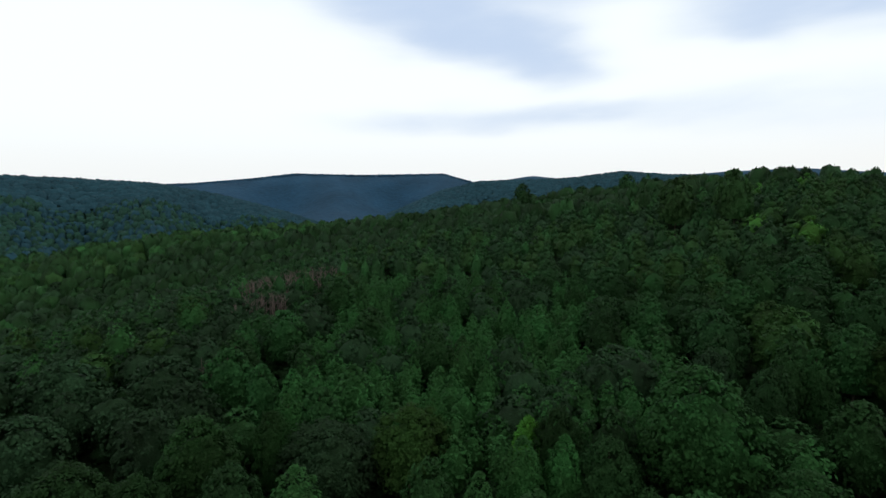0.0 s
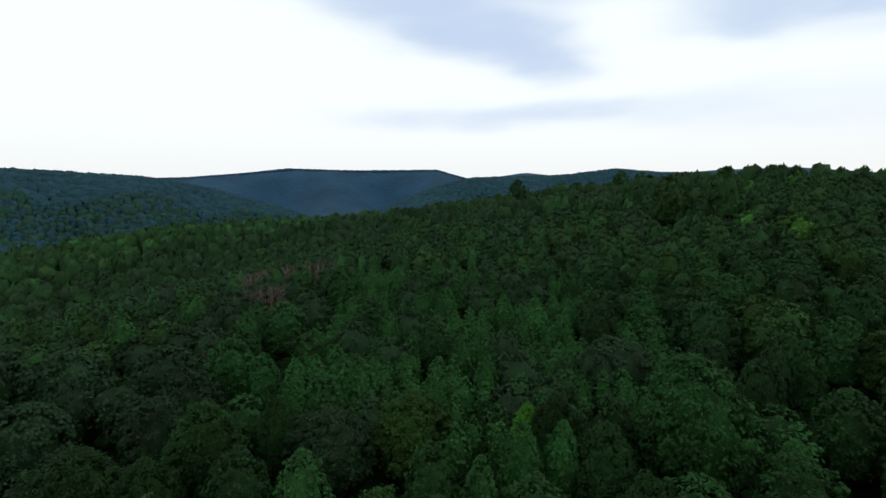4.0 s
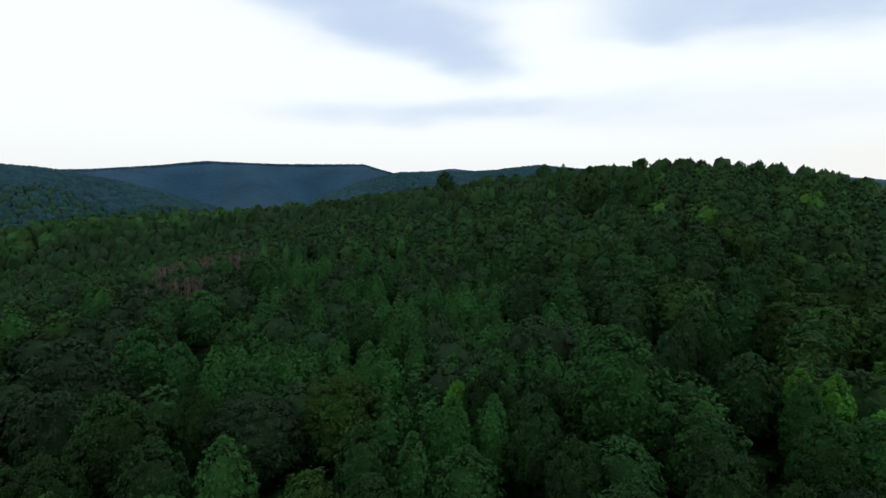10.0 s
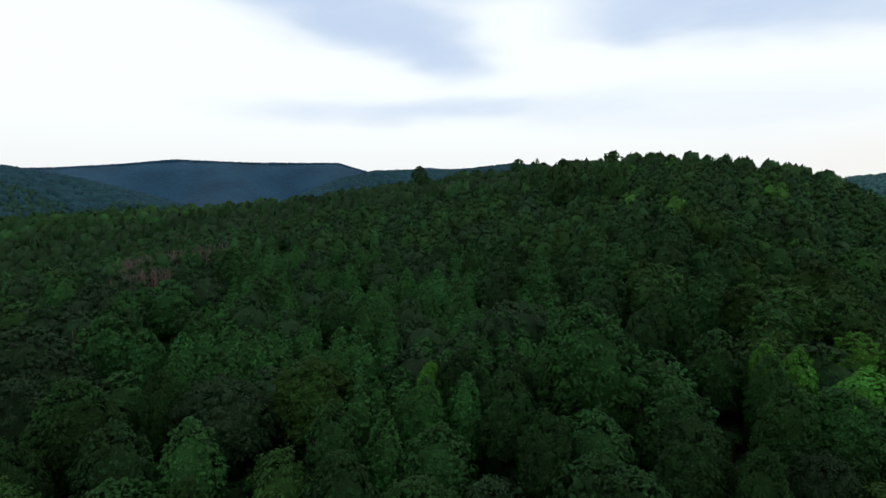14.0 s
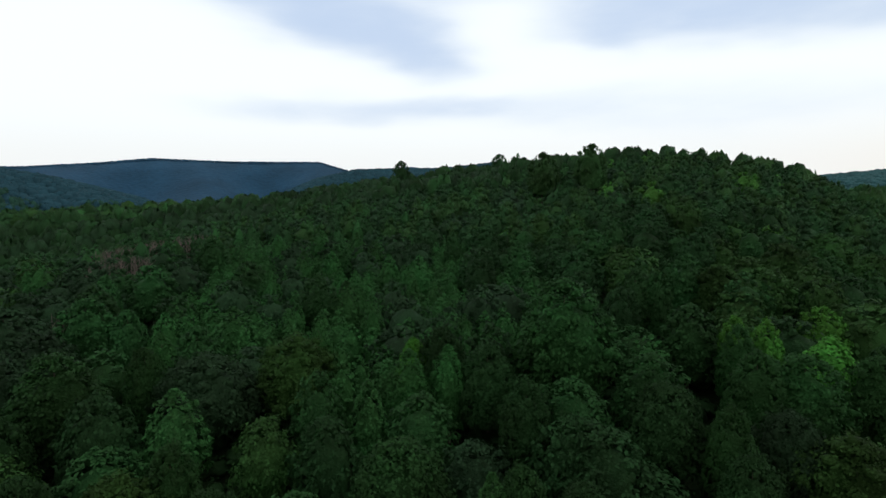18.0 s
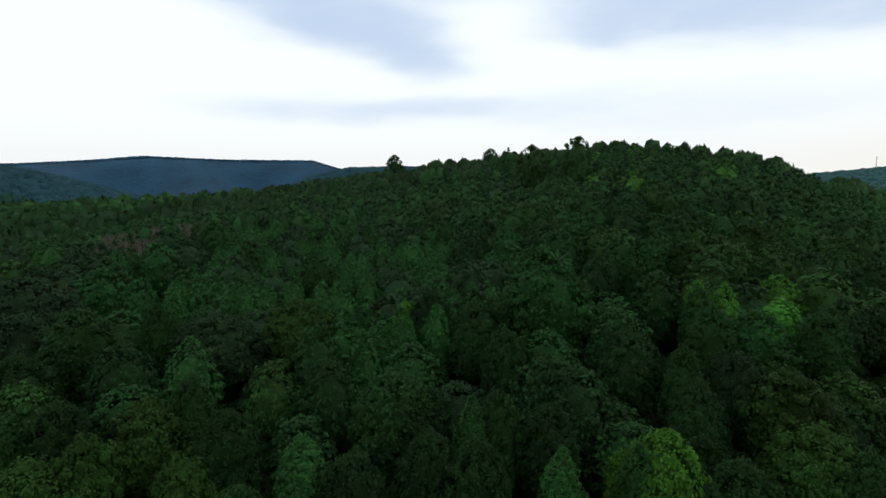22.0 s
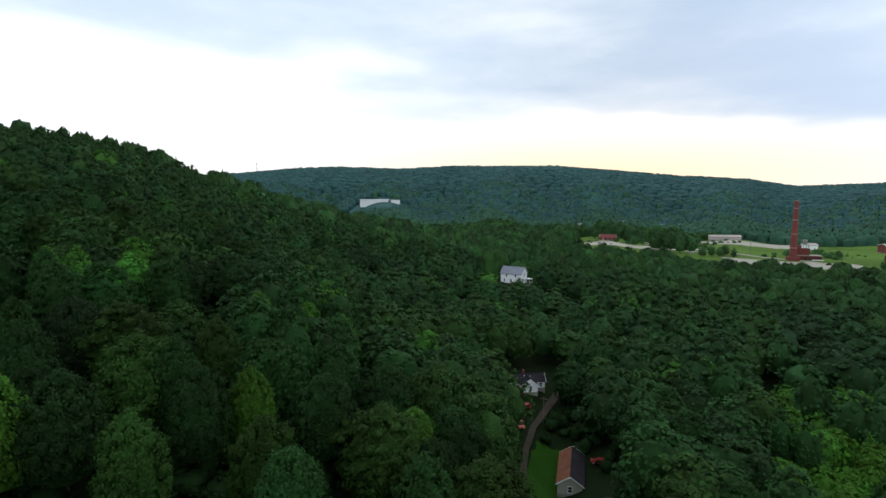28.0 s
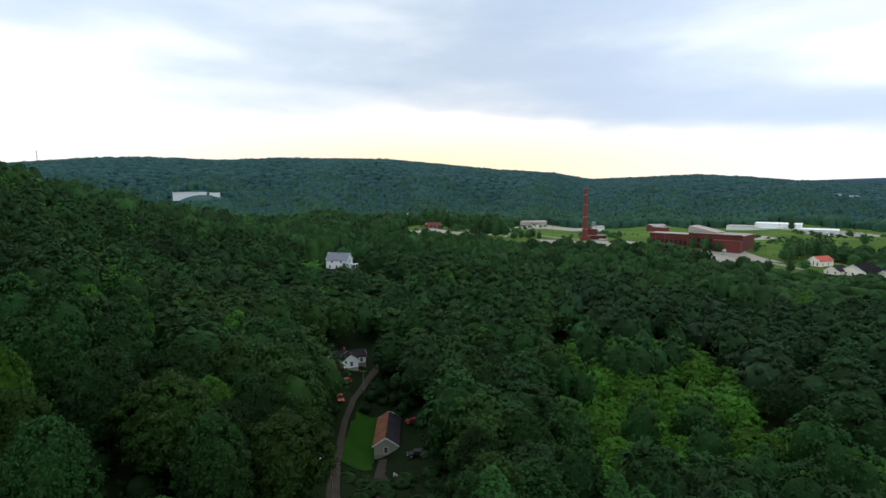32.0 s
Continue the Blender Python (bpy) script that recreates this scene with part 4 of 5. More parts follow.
for n, (x0, x1, y0, y1) in enumerate(((470, 512, -212, -120), (395, 445, -290, -222), (520, 585, -372, -318), (560, 640, -520, -430), (585, 622, -110, 12), (640, 690, -230, -60), (700, 745, -420, -300))):
    drape("paved_lot", "pale cracked concrete lot among the fields", x0, x1, y0, y1, M_CONCRETE, 0.5, 8.0, 9.0, "pavement")
strip("road", "pale road past the mill", [(362, -300), (395, -281), (430, -262), (470, -215), (520, -185), (560, -120), (600, -60), (640, 0)], 7, M_CONCRETE, 0.62)


# ---------------------------------------------------------------- houses
def slab(name, parent, mat, x0, x1, y0, y1, z0, z1, label="", bevel=0.0):
    bm = bmesh.new()
    bmesh.ops.create_cube(bm, size=1)
    bmesh.ops.transform(bm, matrix=Matrix.Translation(((x0 + x1) / 2, (y0 + y1) / 2, (z0 + z1) / 2)) @ Matrix.Diagonal((x1 - x0, y1 - y0, z1 - z0, 1)), verts=bm.verts)
    if bevel:
        bmesh.ops.bevel(bm, geom=bm.edges[:], offset=bevel, segments=1, affect="EDGES")
    return part(name, bm, mat, parent, label)


def prism(name, parent, mat, outline, y0, y1, label=""):
    """An outline in x and z drawn out along y."""
    bm = bmesh.new()
    a, b = [bm.verts.new((x, y0, z)) for x, z in outline], [bm.verts.new((x, y1, z)) for x, z in outline]
    bm.faces.new(a)
    bm.faces.new(b[::-1])
    for i in range(len(a)):
        j = (i + 1) % len(a)
        bm.faces.new((a[j], a[i], b[i], b[j]))
    bmesh.ops.recalc_face_normals(bm, faces=bm.faces[:])
    return part(name, bm, mat, parent, label)


M_SIDING = material("grey_siding", (0.36, 0.36, 0.30), 0.8, 0.10, 0.3, 5.0)
M_CREAM = material("cream_paint", (0.80, 0.76, 0.64), 0.8, 0.08, 0.2, 3.0)
M_WHITE = material("white_paint", (0.72, 0.76, 0.80), 0.75, 0.07, 0.3, 3.0)
M_RUST = material("rusted_roof", (0.120, 0.050, 0.030), 0.85, 0.4, 0.35, 4.0, spec=0.1)
M_DARKROOF = material("dark_shingle", (0.017, 0.016, 0.020), 0.9, 0.3, 0.3, 5.0, spec=0.04)
M_GREYROOF = material("grey_metal_roof", (0.13, 0.15, 0.19), 0.5, 0.12, 0.3, 3.0, metal=0.2)
M_REDROOF = material("red_metal_roof", (0.36, 0.050, 0.032), 0.6, 0.15, 0.2, 3.0)
M_BRICK = material("red_brick", (0.120, 0.033, 0.030), 0.9, 0.22, 0.12, 1.5)
M_PALEROOF = material("pale_flat_roof", (0.29, 0.27, 0.25), 0.85, 0.2, 0.05, 0.6)
M_SHED = material("white_sheet_metal", (0.62, 0.66, 0.68), 0.6, 0.08, 0.03, 0.5)
M_GLASS = material("window_glass", (0.015, 0.018, 0.022), 0.45, 0.1, 0.2, 2.0, spec=0.12)
M_STEEL = material("grey_steel", (0.30, 0.31, 0.32), 0.5, 0.15, 0.3, 3.0, metal=0.6)
M_POLE = material("weathered_pole", (0.13, 0.10, 0.08), 0.9, 0.25, 0.5, 5.0)


def window(parent, x, y, z, w, h, axis, trim):
    """A window proud of a wall. axis: the way it faces, "-y" or "-x"."""
    fr = tagged(new("window"), "")
    fr.parent = parent
    fr.matrix_local = pose(x, y, z, 0, 0, {"-y": 0, "-x": -90, "x": 90}[axis])
    t = 0.13
    for nm, x0, x1, z0, z1 in (("window_frame", -w / 2 - t, -w / 2, -t, h + t), ("window_frame", w / 2, w / 2 + t, -t, h + t), ("window_frame", -w / 2, w / 2, h, h + t), ("window_frame", -w / 2, w / 2, h / 2 - 0.04, h / 2 + 0.04)):
        slab(nm, fr, trim, x0, x1, -0.08, 0.02, z0, z1)
    slab("window_sill", fr, trim, -w / 2 - t, w / 2 + t, -0.14, 0.02, -t, 0)
    slab("pane", fr, M_GLASS, -w / 2, w / 2, -0.03, 0.0, 0, h)
    return fr


def gable_house(name, label, category, m, w, d, h, rise, wall_mat, roof_mats, trim, front=(), left=(), right=(), door=None, stack=None, over=0.45, group=""):
    """A house with its gable to -y: width w, depth d, eaves at h. roof_mats: left and right slope. front, left, right: windows as (offset, sill, width, height)."""
    root = tagged(new(name), label, category, group)
    root.matrix_world = m
    prism("wall", root, wall_mat, [(-w / 2, 0), (w / 2, 0), (w / 2, h), (0, h + rise), (-w / 2, h)], -d / 2, d / 2)
    slab("foundation", root, M_CONCRETE, -w / 2 - 0.06, w / 2 + 0.06, -d / 2 - 0.06, d / 2 + 0.06, -7.0 if name == "far_house" else -2.5, 0.35)
    k = rise / (w / 2)
    lo = h - over * k
    for s, mt in ((-1, roof_mats[0]), (1, roof_mats[1])):
        prism("roof_slope", root, mt, [(0, h + rise + 0.02), (s * (w / 2 + over), lo + 0.02), (s * (w / 2 + over), lo + 0.2), (0, h + rise + 0.22)], -d / 2 - over, d / 2 + over)
        for y in (-d / 2 - over - 0.06, d / 2 + over + 0.0):
            prism("rake_board", root, trim, [(0, h + rise - 0.1), (s * (w / 2 + over + 0.02), lo - 0.1), (s * (w / 2 + over + 0.02), lo + 0.21), (0, h + rise + 0.23)], y, y + 0.06)
    slab("ridge_cap", root, roof_mats[1], -0.14, 0.14, -d / 2 - over, d / 2 + over, h + rise + 0.16, h + rise + 0.26)
    for x, z, ww, hh in front:
        window(root, x, -d / 2, z, ww, hh, "-y", trim)
    for y, z, ww, hh in left:
        window(root, -w / 2, y, z, ww, hh, "-x", trim)
    for y, z, ww, hh in right:
        window(root, w / 2, y, z, ww, hh, "x", trim)
    if door:
        slab("door", root, M_RUST, door[0] - 0.45, door[0] + 0.45, -d / 2 - 0.05, -d / 2 + 0.02, 0.35, 2.4)
    if stack:
        slab("chimney", root, M_BRICK, stack[0] - 0.35, stack[0] + 0.35, stack[1] - 0.35, stack[1] + 0.35, h, h + rise + 1.1)
    return root


def ground_at(x, y, up=0.0):
    return land1(x, y) + up


# right slope: dark roofing with the trees' shade put into its colour
gable_house("shed", "long grey clapboard shed with a rusted tin roof beside a lawn", "shed", pose(136, -21.7, ground_at(129, -22, 0.1), 0, 0, -87), 6.2, 16.5, 3.1, 2.0, M_SIDING,
            (M_RUST, M_DARKROOF), M_WHITE, front=[(0, 0.95, 0.95, 1.5)], left=[(-4, 1.0, 0.9, 1.2), (3, 1.0, 0.9, 1.2)])
COT = ground_at(176, -3, 0.2)
gable_house("cottage", "small white cottage with a dark shingle roof among trees", "house", pose(179.8, -1.8, COT, 0, 0, 23), 6.0, 12.6, 2.7, 1.7, M_WHITE, (M_DARKROOF, M_DARKROOF), M_WHITE,
            front=[(0.0, 0.9, 1.0, 1.4)], left=[(4.6, 0.8, 0.9, 1.3), (-4.8, 0.8, 0.9, 1.3)], stack=(1.2, 0.5))
gable_house("cottage_wing", "white front gable of the cottage with a dark roof", "house", pose(175.6, -3.6, COT - 0.1, 0, 0, -67), 5.4, 4.6, 2.9, 1.9, M_WHITE, (M_DARKROOF, M_DARKROOF), M_WHITE,
            front=[(0.3, 0.9, 1.0, 1.5)])
gable_house("farmhouse", "tall white farmhouse with a grey metal roof in the woods", "house", pose(326, 30.5, ground_at(326, 30, 0.4), 0, 0, -13), 9, 14, 6.2, 4.0, M_WHITE, (M_GREYROOF, M_GREYROOF), M_WHITE,
            front=[(-1.8, 0.9, 1.1, 1.8), (1.8, 0.9, 1.1, 1.8), (0, 4.6, 1.1, 1.8)], left=[(-4.5, 1.0, 1.1, 1.8), (0, 1.0, 1.1, 1.8), (4.5, 1.0, 1.1, 1.8), (-3, 4.2, 1.1, 1.5), (3, 4.2, 1.1, 1.5)])
porch = tagged(new("porch"), "small white porch at the end of the farmhouse", "porch")
porch.matrix_world = pose(327.5, 21.2, ground_at(326, 30, 0.4), 0, 0, -13)
slab("porch_roof", porch, M_WHITE, -2.2, 2.2, -1.6, 1.6, 2.7, 2.95)
slab("porch_deck", porch, M_CONCRETE, -2.2, 2.2, -1.6, 1.6, -2.5, 0.3)
for px, py in ((-2, -1.4), (2, -1.4), (-2, 1.4), (2, 1.4)):
    slab("post", porch, M_WHITE, px - 0.1, px + 0.1, py - 0.1, py + 0.1, 0.3, 2.7)
gable_house("red_roofed_house", "cream house with tall windows and a bright red roof", "house", pose(386.6, -315, ground_at(386, -312, 0.2), 0, 0, -158), 9, 15, 4.4, 3.0, M_CREAM, (M_REDROOF, M_REDROOF), M_WHITE,
            front=[(-2.8, 1.0, 0.9, 2.2), (0, 1.0, 0.9, 3.0), (2.8, 1.0, 0.9, 2.2)], left=[(-4, 1, 1, 1.6), (0, 1, 1, 1.6), (4, 1, 1, 1.6)], right=[(-4, 1, 1, 1.6), (2, 1, 1, 1.6)])
gable_house("hall", "cream gabled hall with a dark roof", "house", pose(365.5, -312, ground_at(363, -307, -0.2), 0, 0, -150), 9.5, 14, 2.8, 3.2, M_CREAM, (M_DARKROOF, M_DARKROOF), M_WHITE, front=[(-2.4, 1, 1, 1.4), (2.4, 1, 1, 1.4)])
gable_house("broad_hall", "broad cream gabled hall with a dark roof", "house", pose(364, -328.5, ground_at(360, -322, -0.4), 0, 0, -150), 17, 26, 3.0, 5.2, M_CREAM, (M_DARKROOF, M_DARKROOF), M_WHITE, front=[(-4, 1, 1.2, 1.6), (0, 1, 1.2, 1.6), (4, 1, 1.2, 1.6)])
gable_house("hall_porch", "small cream gabled porch of the broad hall", "house", pose(352.8, -334.2, ground_at(350, -332, -0.2), 0, 0, -128), 9, 8, 2.6, 3.2, M_CREAM, (M_DARKROOF, M_DARKROOF), M_WHITE, front=[(0, 1, 1.2, 1.4)])
gable_house("red_roofed_bungalow", "long low brick building with a dull red roof", "house", pose(640, -20, ground_at(640, -20, 0.2), 0, 0, 0), 10, 18, 3.6, 3.0, M_BRICK, (M_BRICK, M_BRICK), M_WHITE, left=[(-5, 1, 1.2, 1.6), (0, 1, 1.2, 1.6), (5, 1, 1.2, 1.6)])
for x, y, rz, wd, dp in ((775, 17, -20, 8, 12), (802, -33, 10, 7, 9), (880, -98, -10, 8, 13), (885, -118, 14, 8, 12), (1012, -775, -30, 9, 14), (1016, -811, 10, 9, 18)):
    gable_house("far_house", "small white house among distant trees", "house", pose(x, y, ground_at(x, y, 4), 0, 0, rz), wd, dp, 4.5, 3.5, M_WHITE, (M_GREYROOF, M_GREYROOF), M_WHITE, left=[(-3, 1, 1.2, 1.6), (3, 1, 1.2, 1.6)], group="white houses at the foot of the ridge")


# ---------------------------------------------------------------- mill, stack and warehouse
def along(ax, ay, bx, by, z):
    """A frame at a with x towards b."""
    return pose(ax, ay, z, 0, 0, math.degrees(atan2(by - ay, bx - ax)))


mill = tagged(new("brick_mill"), "long derelict red brick mill with a pale roof", "factory")
mill.matrix_world = along(492, -228, 433, -290, 28.5)
slab("low_wing", mill, M_BRICK, 0, 36, 0, 16, -3, 13.0)
slab("wing_roof", mill, M_PALEROOF, -0.4, 35.3, -0.4, 16.4, 13.0, 13.4)
slab("main_block", mill, M_BRICK, 36, 79, -2, 34, -3, 14.0)
slab("main_roof", mill, M_PALEROOF, 35.6, 79.4, -1.6, 34.4, 14.0, 14.3)
prism("saw_roof", mill, M_PALEROOF, [(30, 14.32), (30.8, 20.0), (31.6, 20.2), (55, 15.2), (55, 14.32)], 12, 33.5, "pale sloping saw-tooth roof")
slab("roof_house", mill, M_BRICK, -5, 7, 17, 27, -3, 17.0)
slab("roof_house_cap", mill, M_PALEROOF, -5.4, 7.4, 16.6, 27.4, 17.0, 17.4)
slab("parapet", mill, M_BRICK, 35.8, 79.2, -2.3, -1.7, 13.6, 14.9)
slab("annex", mill, M_BRICK, 58, 79.5, -9, -2.05, -3, 10.0)
slab("annex_roof", mill, M_BRICK, 57.6, 79.9, -9.4, -2.4, 10.0, 10.4)
for i in range(5):
    slab("pilaster", mill, M_BRICK, 37 + i * 4.7 - 0.35, 37 + i * 4.7 + 0.35, -2.35, -2.0, -2.5, 13.5)
for i in range(9):
    slab("pilaster", mill, M_BRICK, 1.5 + i * 4.1 - 0.3, 1.5 + i * 4.1 + 0.3, -0.3, 0.0, -2.5, 12.6)
for i in range(4):
    for z in (2.0, 7.4):
        slab("window", mill, M_GLASS, 38.6 + i * 4.7, 40.9 + i * 4.7, -2.12, -1.95, z, z + 3.2)
for i in range(8):
    slab("window", mill, M_GLASS, 2.7 + i * 4.1, 4.7 + i * 4.1, -0.12, 0.05, 3.5, 7.5)
slab("doorway", mill, M_WHITE, 66, 69, -9.1, -8.95, -1, 3.2, "pale boarded doorway")

stack = tagged(new("brick_chimney"), "tall tapering red brick factory chimney", "chimney")
stack.matrix_world = pose(523, -175, 30.5)


def ring_tower(name, parent, mat, z0, z1, r0, r1, n=16):
    bm = bmesh.new()
    rows = [[bm.verts.new((cos(2 * pi * i / n) * r, sin(2 * pi * i / n) * r, z)) for i in range(n)] for z, r in ((z0, r0), (z1, r1))]
    for i in range(n):
        bm.faces.new((rows[0][i], rows[0][(i + 1) % n], rows[1][(i + 1) % n], rows[1][i]))
    bm.faces.new(rows[1])
    return part(name, bm, mat, parent)


ring_tower("shaft", stack, M_BRICK, -2, 50.5, 3.1, 1.7)
ring_tower("crown_ring", stack, M_BRICK, 50.5, 52.2, 2.05, 2.05)
ring_tower("crown_cap", stack, M_PALEROOF, 52.2, 52.6, 2.0, 1.9)
for z in (12, 24, 36, 46):
    r = 3.1 - 1.4 * (z + 2) / 52.5
    ring_tower("band", stack, M_STEEL, z, z + 0.35, r + 0.07, r + 0.06)
slab("plinth", stack, M_BRICK, -4.3, 4.3, -4.3, 4.3, -2, 4.5)

boiler = tagged(new("boiler_house"), "ruined red brick boiler house beside the chimney", "ruin")
boiler.matrix_world = along(531, -179, 531, -199, 30.5)
slab("wall", boiler, M_BRICK, 0, 20, 0, 9, -2, 4.6)
slab("cornice", boiler, M_CONCRETE, -0.5, 20.5, -0.5, 9.5, 4.6, 5.2)
slab("upper_wall", boiler, M_BRICK, 1, 11, 1, 8, 5.2, 11)
slab("turret", boiler, M_BRICK, 1.5, 4.5, 2, 6, 11, 13.5)
for px, py in ((6, 2), (10, 2), (6, 7), (10, 7)):
    slab("leg", boiler, M_STEEL, px - 0.2, px + 0.2, py - 0.2, py + 0.2, 11, 17)
ring_tower("hopper", boiler, M_STEEL, 14, 18.5, 1.2, 2.2, 10).location = (8, 4.5, 0)
for i in range(4):
    slab("opening", boiler, M_GLASS, 2 + i * 4.6, 4 + i * 4.6, -0.06, 0.05, 0, 3)
slab("canopy", boiler, M_WHITE, 12, 20.5, -2.5, -0.5, 1.2, 1.6)

ware = tagged(new("warehouse"), "long low white metal warehouse beyond the mill", "warehouse")
ware.matrix_world = along(662, -388, 596, -481, 30.0)
slab("west_hall", ware, M_SHED, 0, 34, 0, 30, -2, 6.5)
slab("tall_hall", ware, M_SHED, 30, 78, 6, 40, -2, 10.5)
slab("east_hall", ware, M_SHED, 34.05, 114, -2, 30, -2, 5.5)
slab("west_roof", ware, M_PALEROOF, -0.4, 34, -0.4, 30.4, 6.5, 6.8)
slab("tall_roof", ware, M_SHED, 29.6, 78.4, 5.6, 40.4, 10.5, 10.9)
slab("east_roof", ware, M_SHED, 34.05, 114.4, -2.4, 30.4, 5.5, 5.8)
for i in range(9):
    slab("loading_door", ware, M_STEEL, 40 + i * 8, 43.4 + i * 8, -2.08, -1.95, -0.5, 3.4)
for x, y, w, d, h, mt in ((643, -222, 12, 9, 5, M_WHITE), (600, -276, 17, 12, 7, M_BRICK), (665, -90, 26, 10, 4, M_PALEROOF), (690, -150, 34, 9, 4, M_PALEROOF), (720, -240, 30, 10, 4.5, M_SHED)):
    gable_house("outbuilding", "low pale outbuilding on the mill grounds", "building", pose(x, y, ground_at(x, y, 0.2), 0, 0, 15), d, w, h, 1.6, mt, (M_PALEROOF, M_PALEROOF), M_WHITE, left=[(-3, 1, 1.4, 1.4), (3, 1, 1.4, 1.4)])


# ---------------------------------------------------------------- vehicles
def make_car(label, paint, long=4.5, wide=1.8, tall=1.45, pickup=False):
    root = tagged(new("car"), label, "car")
    bm = bmesh.new()
    side = [(-long / 2, 0.35), (long / 2, 0.35), (long / 2, 0.72), (long * 0.28, 0.86), (-long * 0.42, 0.88), (-long / 2, 0.78)]
    a, b = [bm.verts.new((x, -wide / 2, z)) for x, z in side], [bm.verts.new((x, wide / 2, z)) for x, z in side]
    bm.faces.new(a)
    bm.faces.new(b[::-1])
    for i in range(6):
        bm.faces.new((a[(i + 1) % 6], a[i], b[i], b[(i + 1) % 6]))
    bmesh.ops.recalc_face_normals(bm, faces=bm.faces[:])
    bmesh.ops.bevel(bm, geom=bm.edges[:], offset=0.06, segments=2, affect="EDGES")
    body = part("body", bm, paint, root)
    c0, c1 = (-0.02, long * 0.24) if pickup else (-long * 0.36, long * 0.24)
    prism("windows", root, M_GLASS, [(c0, 0.86), (c1, 0.86), (c1 - 0.65, tall - 0.06), (c0 + 0.3, tall - 0.06)], -wide * 0.44, wide * 0.44)
    slab("roof", root, paint, c0 + 0.25, c1 - 0.55, -wide * 0.42, wide * 0.42, tall - 0.07, tall, "", 0.03)
    if pickup:
        slab("bed", root, M_ASPHALT, -long / 2 + 0.1, -0.1, -wide * 0.42, wide * 0.42, 0.84, 0.9)
    for sx in (-1, 1):
        for sy in (-1, 1):
            bm = bmesh.new()
            tube(bm, (sx * long * 0.31, sy * (wide / 2 - 0.2), 0.33), (sx * long * 0.31, sy * (wide / 2 + 0.02), 0.33), 0.33, 0.33, 12)
            wheel = part("wheel", bm, M_ASPHALT, root)
            bm = bmesh.new()
            tube(bm, (sx * long * 0.31, sy * (wide / 2 + 0.01), 0.33), (sx * long * 0.31, sy * (wide / 2 + 0.035), 0.33), 0.2, 0.18, 10)
            part("rim", bm, M_STEEL, wheel)
    for sy in (-0.65, 0.65):
        slab("headlight", root, M_WHITE, long / 2 - 0.02, long / 2 + 0.03, sy - 0.2, sy + 0.2, 0.56, 0.7)
        slab("tail_light", root, M_REDROOF, -long / 2 - 0.03, -long / 2 + 0.02, sy - 0.2, sy + 0.2, 0.6, 0.75)
    return root


M_RED = material("red_car_paint", (0.17, 0.013, 0.010), 0.45, 0.08, 0.5, 4.0, spec=0.15)
M_ORANGE = material("orange_car_paint", (0.24, 0.034, 0.010), 0.5, 0.08, 0.5, 4.0, spec=0.25)
M_BLUE = material("dark_blue_paint", (0.007, 0.009, 0.015), 0.6, 0.08, 0.5, 4.0, spec=0.1)
for label, paint, x, y, rz, pick in (("orange-red pickup parked beside the lane", M_ORANGE, 151.5, -5.2, 200, True), ("red car parked beside the lane", M_RED, 163.0, -4.8, 150, False),
                                     ("dark blue car parked in the yard", M_BLUE, 113.5, -31.2, 100, False), ("red car parked behind the shed", M_RED, 138.5, -28.8, 80, False),
                                     ("white van parked below the mill", M_WHITE, 460, -236, 60, False), ("white van parked below the mill", M_WHITE, 466, -232, 40, False), ("white car parked on the lot", M_WHITE, 590, -24, 80, False),
                                     ("red truck parked on the lot", M_RED, 600, -12, 90, True), ("white car parked on the lot", M_WHITE, 548, -98, 80, False)):
    c = make_car(label, paint, 5.4 if pick else 4.5, 1.9, 1.75 if pick else 1.48, pick)
    c.matrix_world = pose(x, y, ground_at(x, y, 0.55 if x > 300 else 0.3), 0, 0, rz)


# ---------------------------------------------------------------- poles, masts and fences
def make_pole(label, x, y, tall, lamp, rz=0, mat=M_POLE):
    root = tagged(new("street_lamp" if lamp else "utility_pole"), label, "street lamp" if lamp else "pole")
    root.matrix_world = pose(x, y, ground_at(x, y), 0, 0, rz)
    bm = bmesh.new()
    tube(bm, (0, 0, -1), (0, 0, tall), 0.17, 0.11, 8)
    part("pole", bm, mat, root)
    if lamp:
        bm = bmesh.new()
        tube(bm, (0, 0, tall - 0.4), (-1.3, 0, tall - 0.05), 0.04, 0.035, 6)
        part("arm", bm, M_STEEL, root)
        slab("lamp_head", root, M_WHITE, -1.95, -1.2, -0.16, 0.16, tall - 0.15, tall + 0.08, "pale lamp head", 0.05)
    else:
        slab("crossarm", root, mat, -1.1, 1.1, -0.07, 0.07, tall - 0.7, tall - 0.55)
        for i in (-0.9, 0.0, 0.9):
            bm = bmesh.new()
            tube(bm, (i, 0, tall - 0.55), (i, 0, tall - 0.3), 0.05, 0.04, 6)
            part("insulator", bm, M_STEEL, root)
    return root


make_pole("wooden street lamp pole at the lane's edge", 74.6, -19.9, 8.5, True, -90)
make_pole("weathered utility pole beside the lane", 161.4, -10.8, 8.5, False, 80)
for x, y in ((505, -205), (560, -150), (600, -330), (430, -300), (520, -60), (640, -280), (575, -400)):
    make_pole("slender utility pole on the valley floor", x, y, 11, False, 30)


